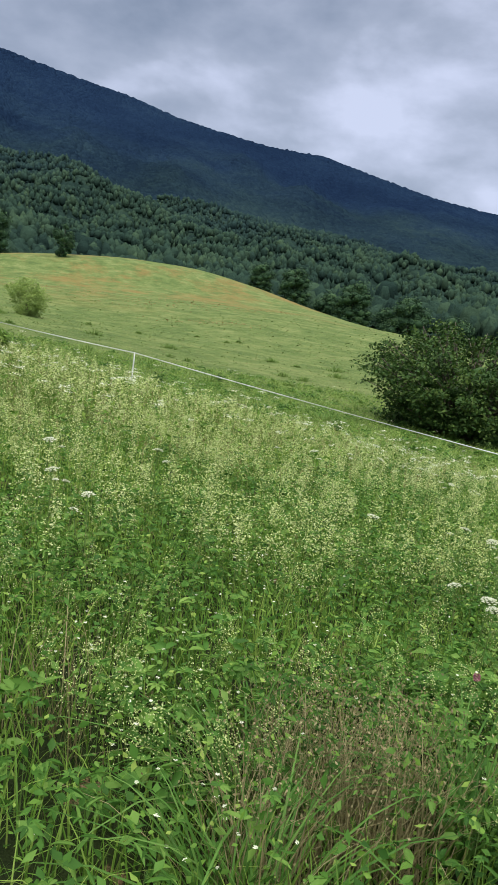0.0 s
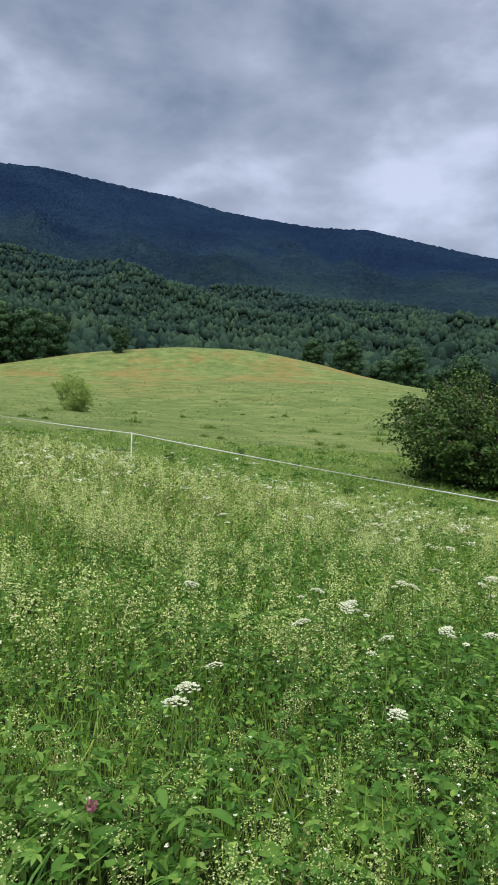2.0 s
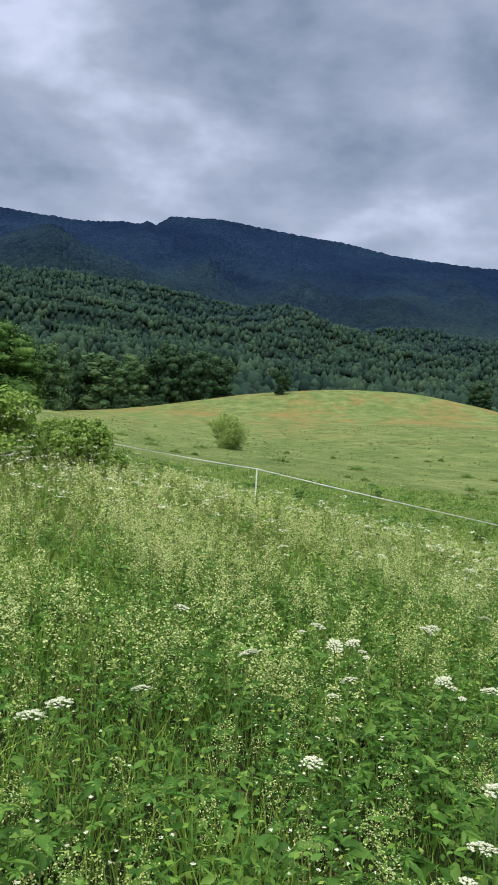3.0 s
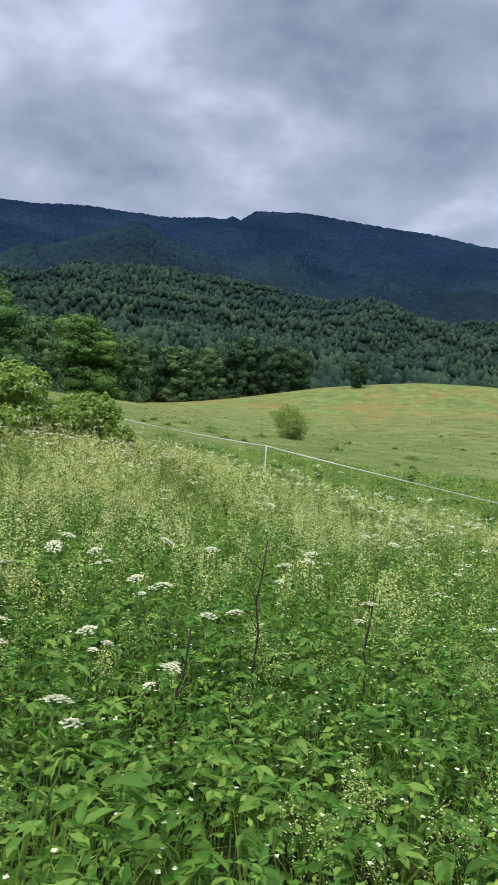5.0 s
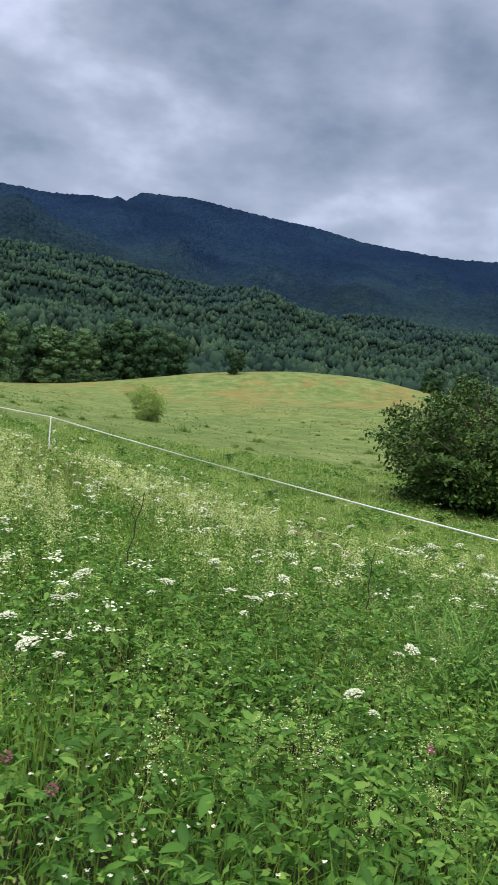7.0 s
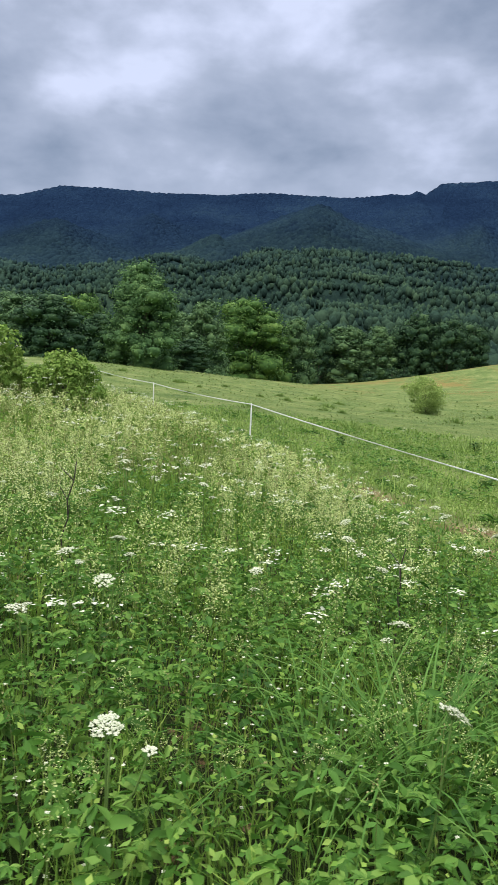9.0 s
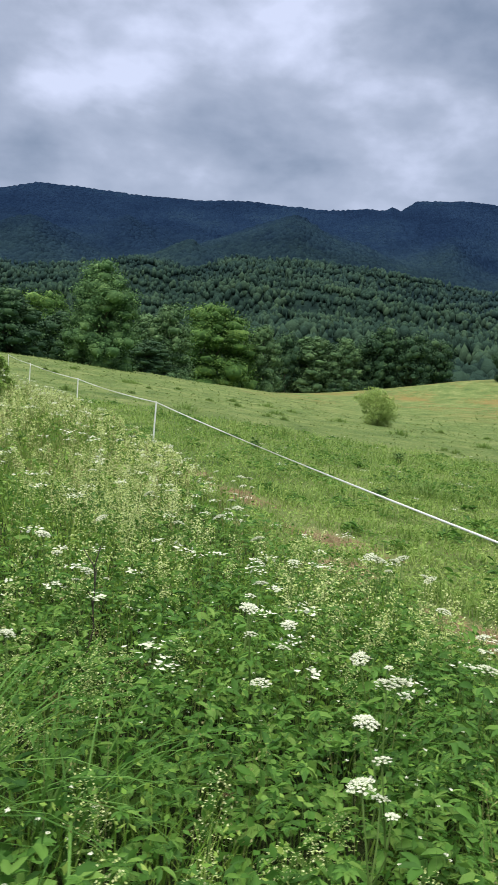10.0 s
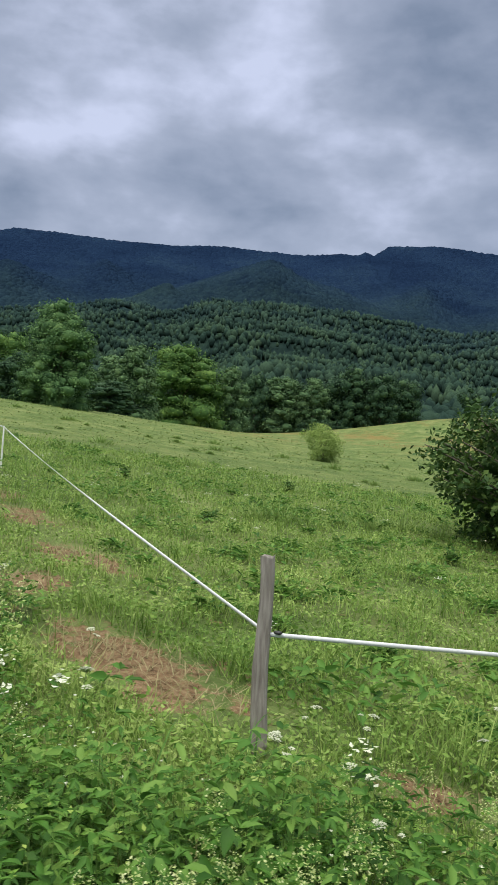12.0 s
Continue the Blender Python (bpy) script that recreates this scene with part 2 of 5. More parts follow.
WOODS = make_woods_material()
BARK = solid("bark", ((0.3, (0.06, 0.05, 0.04)), (0.7, (0.16, 0.13, 0.10))), 6.0, (6, 6, 1), 0.9, 0.6, 20.0, 0.02)
POST_WOOD = solid("weathered_post_wood", ((0.25, (0.11, 0.095, 0.08)), (0.5, (0.24, 0.215, 0.185)), (0.8, (0.40, 0.375, 0.34))), 14.0, (4, 4, 0.35), 0.85, 0.7, 60.0, 0.004)
WHITE_PLASTIC = solid("white_fence_plastic", ((0.3, (0.68, 0.69, 0.66)), (0.7, (0.80, 0.80, 0.78))), 12.0, None, 0.45, 0.05)
TAPE = solid("woven_fence_tape", ((0.3, (0.70, 0.72, 0.72)), (0.7, (0.82, 0.83, 0.83))), 60.0, None, 0.5, 0.3, 300.0, 0.001)
BLACK_PLASTIC = solid("black_insulator", ((0.3, (0.015, 0.015, 0.016)), (0.7, (0.03, 0.03, 0.03))), 30.0, None, 0.4, 0.05)


# ---- the lie of the land ----
HILLS = ((70, 222, 38, 30, 11.66), (100, 195, 25, 40, 6.13), (-22, 85, 22, 45, 2.93), (8, 100, 30, 40, -4.27), (60, 120, 60, 50, 5.93),
         (0, 0, 14, 18, 1.1), (16, 10, 14, 14, -0.6), (130, 60, 60, 80, 0.51), (-60, 60, 50, 90, 0.26), (35, 240, 30, 25, 3.53), (60, 320, 70, 50, 3.28))


def land(x, y):
    """Height of the ground at x, y (arrays or numbers)."""
    x, y = np.asarray(x, float), np.asarray(y, float)
    far = np.clip((np.hypot(x - 8, y - 5) - 300) / 200, 0, 1)
    z = -0.73 - 5.3 * np.clip(x, -150, 250) / 100 - 0.5 * np.clip(y, -200, 400) / 100
    for a, b, s, q, h in HILLS:
        z = z + h * np.exp(-((x - a) / s) ** 2 / 2 - ((y - b) / q) ** 2 / 2)
    bumps = 0.035 * np.sin(1.7 * x + 0.9 * y) * np.sin(1.1 * y - 0.6 * x + 1) + 0.02 * np.sin(4.1 * x + 2) * np.sin(3.7 * y)
    swell = 0.12 * np.sin(0.21 * x + 0.4) * np.sin(0.17 * y + 1.3) * np.clip((y - 25) / 20, 0, 1)
    return (z + swell) * (1 - far) + -9.0 * far + bumps


FENCE_A, FENCE_B = np.array((14.4, 7.81)), np.array((7.1, 19.07))
_along = (FENCE_B - FENCE_A) / np.linalg.norm(FENCE_B - FENCE_A)
_aside = np.array((-_along[1], _along[0]))          # points to the walked side


def fence_side(x, y):
    """Metres from the fence, positive on the side that is walked, and metres along it from the corner post."""
    dx, dy = np.asarray(x) - FENCE_A[0], np.asarray(y) - FENCE_A[1]
    return dx * _aside[0] + dy * _aside[1], dx * _along[0] + dy * _along[1]


TRACK = np.array(((-4.0, 0.6), (1.2, 0.33), (3.6, 0.2), (6.5, 0.0), (9.2, 0.75), (11.4, 2.5), (14.8, 3.8), (20.0, 5.4)))


def in_meadow(x, y):
    """1 where the tall unmown plants stand, 0 on the grazed pasture and the cleared strip."""
    s, a = fence_side(x, y)
    wave = 0.18 * np.sin(1.9 * a) + 0.12 * np.sin(4.3 * a + 1)
    left = np.clip((s - 1.0 - wave + np.clip((a - 6) / 5, 0, 0.85)) / 0.4, 0, 1)
    front = np.clip((7.0 + 0.15 * np.sin(3 * x) - y) / 0.4, 0, 1) * (np.asarray(x) > 13.0)
    return np.maximum(left, front)


def bare(x, y):
    """How much of the ground is worn to dry litter along the cleared strip (0 to 1)."""
    s, a = fence_side(x, y)
    worn = np.zeros(np.shape(s))
    # worn places: metres along and aside, half lengths, slant
    for a0, s0, la, ls, slant in ((1.30, 0.28, 0.95, 0.42, 0.42), (3.40, 0.80, 0.45, 0.30, 0.0), (4.95, 0.02, 0.85, 0.32, 0.30), (7.35, 0.33, 0.65, 0.32, 0.2), (9.2, 0.35, 0.6, 0.25, 0.0)):
        worn = np.maximum(worn, np.exp(-np.abs((a - a0) / la) ** 3 - ((s - s0 - slant * (a - a0)) / ls) ** 2))
    corner = 0.8 * np.exp(-((np.asarray(x) - 15.4) / 0.5) ** 2 - ((np.asarray(y) - 7.72) / 0.16) ** 2)
    return np.clip(np.maximum(worn, corner), 0, 1)


# ---- mesh helpers ----
def mesh_from(name, verts, tris, mat, smooth=False):
    verts, tris = np.ascontiguousarray(verts, np.float32), np.ascontiguousarray(tris, np.int32)
    k = tris.shape[1]
    me = bpy.data.meshes.new(name)
    me.vertices.add(len(verts))
    me.vertices.foreach_set("co", verts.ravel())
    me.loops.add(tris.size)
    me.loops.foreach_set("vertex_index", tris.ravel())
    me.polygons.add(len(tris))
    me.polygons.foreach_set("loop_start", np.arange(0, tris.size, k, dtype=np.int32))
    if smooth:
        me.polygons.foreach_set("use_smooth", np.ones(len(tris), bool))
    me.materials.append(mat)
    me.update(calc_edges=True)
    return me


def joined(pieces):
    """One pair of arrays out of several (verts, tris)."""
    vs, ts, n = [], [], 0
    for v, t in pieces:
        vs.append(v)
        ts.append(t + n)
        n += len(v)
    return np.concatenate(vs), np.concatenate(ts)


def part(name, data, mat, parent, label="", smooth=False):
    """A mesh object under a thing or a part; data is (verts, faces) or a bmesh."""
    if isinstance(data, bmesh.types.BMesh):
        me = bpy.data.meshes.new(name)
        data.to_mesh(me)
        data.free()
        me.materials.append(mat)
    else:
        me = mesh_from(name, data[0], data[1], mat, smooth)
    ob = new(name, me)
    ob.parent = parent
    if label:
        tagged(ob, label)
    return ob


def unit(v):
    return v / np.maximum(np.linalg.norm(v, axis=-1, keepdims=True), 1e-9)


def blades(base, height, width, heading, lean, curl, levels=3):
    """Grass blades: thin strips that taper, lean and curl over. All arguments are arrays of one length."""
    n = len(base)
    out = np.stack([np.cos(heading), np.sin(heading), np.zeros(n)], 1)
    side = np.stack([-np.sin(heading), np.cos(heading), np.zeros(n)], 1)
    rows = []
    for i in range(levels + 1):
        u = i / levels
        bow = lean * u + curl * u * u
        p = base + out * (height * bow)[:, None]
        p[:, 2] += height * u * np.sqrt(np.clip(1 - (0.6 * bow) ** 2, 0.1, 1)) - height * 0.35 * curl * u ** 3
        w = width * (1 - 0.85 * u ** 1.5) * 0.5
        if i < levels:
            rows += [p - side * w[:, None], p + side * w[:, None]]
        else:
            rows.append(p)
    k = len(rows)
    v = np.stack(rows, 1).reshape(-1, 3)
    t = []
    for i in range(levels - 1):
        a = 2 * i
        t += [(a, a + 1, a + 3), (a, a + 3, a + 2)]
    a = 2 * (levels - 1)
    t.append((a, a + 1, a + 2))
    tri = (np.array(t)[None] + (np.arange(n) * k)[:, None, None]).reshape(-1, 3)
    return v, tri


LEAF_OUT = np.array(((0, 0, 0), (0.30, 0.42, 0.05), (0.68, 0.36, 0.03), (1, 0, -0.10), (0.68, -0.36, 0.03), (0.30, -0.42, 0.05), (0.45, 0, -0.03)))
LEAF_TRI = np.array(((0, 6, 1), (1, 6, 2), (2, 6, 3), (3, 6, 4), (4, 6, 5), (5, 6, 0)))


def leaves(at, along, up, length, width):
    """Ovate leaves with a sunken midrib; arrays of places, directions and sizes."""
    n = len(at)
    along = unit(along)
    side = unit(np.cross(up, along))
    nor = np.cross(along, side)
    q = LEAF_OUT
    v = at[:, None] + along[:, None] * (q[:, 0][None, :, None] * length[:, None, None]) + side[:, None] * (q[:, 1][None, :, None] * width[:, None, None]) \
        + nor[:, None] * (q[:, 2][None, :, None] * length[:, None, None] * 1.4)
    t = (LEAF_TRI[None] + (np.arange(n) * 7)[:, None, None]).reshape(-1, 3)
    return v.reshape(-1, 3), t


def flakes(at, size, rng, flat=0.0, facing=None):
    """Small bent leaf-like scraps in all directions (two triangles each); flat turns them towards the sky, facing towards given directions."""
    n = len(at)
    if facing is not None:
        c = unit(unit(facing) + rng.normal(size=(n, 3)) * 0.55)
        a = unit(np.cross(c, rng.normal(size=(n, 3))))
        b = np.cross(c, a)
        s = size[:, None]
        v = np.stack([at - a * s * 0.6, at + b * s * 0.34 + c * s * 0.10, at + a * s * 0.6, at - b * s * 0.34 + c * s * 0.10], 1).reshape(-1, 3)
        t = (np.array(((0, 1, 2), (0, 2, 3)))[None] + (np.arange(n) * 4)[:, None, None]).reshape(-1, 3)
        return v, t
    a = unit(rng.normal(size=(n, 3)) * np.array((1, 1, 1 - flat)))
    b = unit(np.cross(a, rng.normal(size=(n, 3)) * np.array((1 - flat, 1 - flat, 1)) + np.array((0, 0, flat))))
    c = np.cross(a, b)
    s = size[:, None]
    v = np.stack([at - a * s * 0.6, at + b * s * 0.34 + c * s * 0.10, at + a * s * 0.6, at - b * s * 0.34 + c * s * 0.10], 1).reshape(-1, 3)
    t = (np.array(((0, 1, 2), (0, 2, 3)))[None] + (np.arange(n) * 4)[:, None, None]).reshape(-1, 3)
    return v, t


def tube(points, radii, sides=7):
    """A tapering limb along points."""
    p = np.asarray(points, float)
    r = np.asarray(radii, float)
    d = unit(np.gradient(p, axis=0))
    ref = np.array((0.31, 0.87, 0.38))
    a = unit(np.cross(d, ref))
    b = np.cross(d, a)
    ang = np.linspace(0, 2 * np.pi, sides, endpoint=False)
    ring = p[:, None] + r[:, None, None] * (a[:, None] * np.cos(ang)[None, :, None] + b[:, None] * np.sin(ang)[None, :, None])
    v = np.concatenate([ring.reshape(-1, 3), p[-1:] + d[-1:] * r[-1]])
    t = []
    m = len(p)
    for i in range(m - 1):
        for j in range(sides):
            k = (j + 1) % sides
            t += [(i * sides + j, i * sides + k, (i + 1) * sides + k), (i * sides + j, (i + 1) * sides + k, (i + 1) * sides + j)]
    for j in range(sides):
        t.append(((m - 1) * sides + j, (m - 1) * sides + (j + 1) % sides, m * sides))
    return v, np.array(t)


# ---- ground ----
def make_ground():
    rings = np.concatenate([[0.0], np.geomspace(0.4, 60, 90), np.geomspace(63, 420, 50), np.geomspace(450, 4600, 10)])
    seg = 300
    ang = np.linspace(0, 2 * np.pi, seg, endpoint=False)
    x = 8 + rings[:, None] * np.cos(ang)
    y = 5 + rings[:, None] * np.sin(ang)
    v = np.stack([x, y, land(x, y)], 2).reshape(-1, 3)
    i, j = np.meshgrid(np.arange(len(rings) - 1), np.arange(seg), indexing="ij")
    k = (j + 1) % seg
    f = np.stack([i * seg + j, (i + 1) * seg + j, (i + 1) * seg + k, i * seg + k], 2).reshape(-1, 4)
    m, N, L = material("grassland")
    big = noise_node(N, L, 0.022, 4.0, 0.6)
    mid = noise_node(N, L, 0.30, 7.0, 0.72, None, (1.0, 0.75, 1.0))
    fine = noise_node(N, L, 2.2, 6.0, 0.7, None, (1.0, 1.0, 1.0))
    green = ramp_node(N, ((0.30, (0.060, 0.104, 0.031)), (0.45, (0.105, 0.155, 0.046)), (0.56, (0.155, 0.200, 0.068)), (0.70, (0.225, 0.255, 0.105))))
    L(mid.outputs[0], green.inputs[0])
    rust = ramp_node(N, ((0.49, (0, 0, 0)), (0.60, (0.70, 0.70, 0.70))))
    L(noise_node(N, L, 0.05, 8.0, 0.8, None, (1.0, 0.6, 1.0)).outputs[0], rust.inputs[0])
    hill = N("ShaderNodeMapRange")
    sep = N("ShaderNodeSeparateXYZ")
    L(N("ShaderNodeNewGeometry").outputs["Position"], sep.inputs[0])
    L(sep.outputs[1], hill.inputs[0])
    hill.inputs[1].default_value, hill.inputs[2].default_value = 90.0, 150.0
    gate = N("ShaderNodeMath")
    gate.operation = "MULTIPLY"
    L(rust.outputs[0], gate.inputs[0])
    L(hill.outputs[0], gate.inputs[1])
    c = mix_colour(N, L, gate.outputs[0], green.outputs[0], (0.24, 0.15, 0.055))
    shade = ramp_node(N, ((0.3, (0.62, 0.66, 0.6)), (0.7, (1.15, 1.12, 1.05))))
    L(fine.outputs[0], shade.inputs[0])
    c = mix_colour(N, L, 0.8, c, shade.outputs[0], "MULTIPLY")
    # shade between the stems, put into a darkened soil colour
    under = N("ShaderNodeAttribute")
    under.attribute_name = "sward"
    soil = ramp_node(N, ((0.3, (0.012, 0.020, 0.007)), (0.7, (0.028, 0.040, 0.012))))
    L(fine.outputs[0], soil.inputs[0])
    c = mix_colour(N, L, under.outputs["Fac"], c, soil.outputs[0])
    # worn litter along the cleared strip, kept as a mask on the mesh
    att = N("ShaderNodeAttribute")
    att.attribute_name = "worn"
    brk = noise_node(N, L, 3.0, 6.0, 0.75)
    add = N("ShaderNodeMath")
    add.operation = "MULTIPLY_ADD"
    L(brk.outputs[0], add.inputs[0])
    add.inputs[1].default_value = 3.4
    add.inputs[2].default_value = -1.75
    sm = N("ShaderNodeMath")
    sm.operation, sm.use_clamp = "ADD", True
    L(add.outputs[0], sm.inputs[0])
    L(att.outputs["Fac"], sm.inputs[1])
    edge = ramp_node(N, ((0.30, (0, 0, 0)), (0.50, (1, 1, 1))))
    L(sm.outputs[0], edge.inputs[0])
    litter = ramp_node(N, ((0.3, (0.075, 0.046, 0.026)), (0.5, (0.19, 0.122, 0.066)), (0.7, (0.33, 0.235, 0.14))))
    L(noise_node(N, L, 14.0, 6.0, 0.75).outputs[0], litter.inputs[0])
    c = mix_colour(N, L, edge.outputs[0], c, litter.outputs[0])
    p, o, b = N("ShaderNodeBsdfPrincipled"), N("ShaderNodeOutputMaterial"), N("ShaderNodeBump")
    L(c, p.inputs["Base Color"])
    p.inputs["Roughness"].default_value = 0.9
    p.inputs["Specular IOR Level"].default_value = 0.1
    b.inputs["Strength"].default_value, b.inputs["Distance"].default_value = 0.8, 0.12
    L(noise_node(N, L, 3.5, 6.0, 0.75).outputs[0], b.inputs["Height"])
    L(b.outputs[0], p.inputs["Normal"])
    L(p.outputs[0], o.inputs["Surface"])
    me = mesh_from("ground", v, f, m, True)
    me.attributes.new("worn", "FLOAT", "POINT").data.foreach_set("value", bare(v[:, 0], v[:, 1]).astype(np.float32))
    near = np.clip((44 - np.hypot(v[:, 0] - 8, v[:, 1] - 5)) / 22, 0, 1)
    # the painted gap shade lies under the tall plants, not under the rough grass left behind
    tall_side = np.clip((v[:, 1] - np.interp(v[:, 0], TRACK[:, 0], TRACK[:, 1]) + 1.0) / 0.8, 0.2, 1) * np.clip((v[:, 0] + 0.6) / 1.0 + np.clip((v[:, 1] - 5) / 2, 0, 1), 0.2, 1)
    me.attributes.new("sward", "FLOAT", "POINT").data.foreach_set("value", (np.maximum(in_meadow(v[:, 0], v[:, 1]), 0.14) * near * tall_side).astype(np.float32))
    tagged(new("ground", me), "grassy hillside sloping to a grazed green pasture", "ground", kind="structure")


make_ground()

# ---- mountains ----
RIDGE_AZ = np.array((-60, -45, -31, -29.7, -26.7, -23.5, -19.6, -14.4, -11, -5.1, -1.6, -0.75, -0.35, 0.0, 0.35, 0.7, 1.8, 5.7, 8.3, 11.3, 15.5, 18.8, 21.3, 25.7, 29.8, 33.6, 38.2, 41.8, 60, 80))
RIDGE_EL = np.array((11.0, 12.5, 12.9, 13.0, 13.9, 14.0, 13.9, 14.0, 14.2, 13.9, 14.1, 14.02, 14.12, 14.32, 14.12, 14.08, 14.75, 14.75, 14.35, 13.9, 13.3, 12.5, 12.1, 11.5, 11.3, 10.4, 9.3, 8.7, 6.5, 5.0))


def wave_noise(x, y, seed, octaves=5, gain=0.55):
    """Smooth sums of crossed waves, about -1 to 1."""
    rng = np.random.default_rng(seed)
    z, amp, fr = 0.0, 1.0, 1.0
    for _ in range(octaves):
        for _ in range(3):
            a, p = rng.uniform(0, 2 * np.pi, 2)
            z = z + amp * np.sin(fr * (np.cos(a) * x + np.sin(a) * y) * 2 * np.pi + p) / 3
        amp *= gain
        fr *= 2.03
    return z


FOOT_AZ = np.array((-70, -28, -18, -12, -6, -1, 4, 9.5, 16, 27, 41, 60, 80))
FOOT_EL = np.array((8.4, 8.7, 9.5, 9.9, 10.1, 9.8, 9.2, 8.6, 7.3, 6.1, 4.8, 4.0, 3.5))
# spurs that stand out before the main ridge: bearing, distance, spread in degrees, spread in metres, elevation of the top
SPURS = ((-7.4, 1850, 8.0, 250, 13.15), (-15.0, 1650, 5.0, 220, 11.0), (4.5, 2050, 4.5, 240, 12.2), (11.5, 1900, 4.5, 220, 10.6), (-27.0, 1950, 7.0, 260, 11.4),
         (19.0, 1850, 5.0, 240, 9.5), (28.0, 1950, 5.0, 240, 8.9), (-20.0, 2150, 5.0, 230, 12.3), (23.5, 2150, 4.0, 200, 10.5), (35.0, 2000, 6.0, 260, 7.8))


def slope_height(az, r):
    """Height of the wooded slopes; az in degrees from the notch to the right, r in metres from the walk."""
    u = np.clip((r - 1250) / 1300, 0, 1)
    ridge = np.interp(az, RIDGE_AZ, RIDGE_EL)
    broad = sum(np.interp(az + k, RIDGE_AZ, RIDGE_EL) for k in (-9, -5, -2, 0, 2, 5, 9)) / 7
    x, y = r * np.sin(np.radians(az)), r * np.cos(np.radians(az))
    foot_el = sum(np.interp(az + k, FOOT_AZ, FOOT_EL) for k in (-3, 0, 3)) / 3
    rise = np.clip((r - 300) / 1000, 0, 1)
    fold = wave_noise(x / 330 + 0.3 * wave_noise(x / 700, y / 700, 6, 2), y / 330, 5, 4, 0.5)
    z = np.tan(np.radians(foot_el * rise ** 0.72)) * r - 6.0 + fold * np.clip((r - 360) / 300, 0, 1) * (4 + 6 * rise + 16 * np.sin(np.pi * rise))
    # behind the crest of the foothills the ground falls back before the mountain climbs
    back = np.tan(np.radians(foot_el)) * 1300 - 6 - 0.10 * (r - 1300) + 14 * fold
    z = np.where(r > 1300, back, z)
    el = broad + (ridge - broad) * u ** 5
    gully = 0.55 * wave_noise((az + r / 260) / 9, r / 2400, 8, 4) * np.sin(np.pi * u ** 1.3)
    high = np.tan(np.radians(np.clip(3.0 + (el - 3.0) * u ** 0.62 + gully, 0, el * (0.94 + 0.06 * u)))) * r
    z = np.where(r > 1250, np.maximum(z, high), z)
    for a, d, sa, sd, top in SPURS:
        g = np.exp(-np.abs((az - a - fold * 0.6) / sa) ** 1.2 / 2 - ((r - d) / sd) ** 2 / 2)
        knoll = np.tan(np.radians(top)) * d * g ** 0.5 + 10 * fold * g
        gap = np.clip(np.abs(z - knoll) / 50, 0, 1)
        z = np.maximum(z, knoll) + 10 * (1 - gap) ** 2 * np.clip(g * 4, 0, 1)
    crest = np.tan(np.radians(ridge)) * 2550
    z = np.minimum(z, np.where(r > 1500, r * np.tan(np.radians(ridge)) * 0.985, 1e9))
    return np.where(r > 2525, np.where(r > 2550, crest - (r - 2550) * 0.35, crest * r / 2550), z)


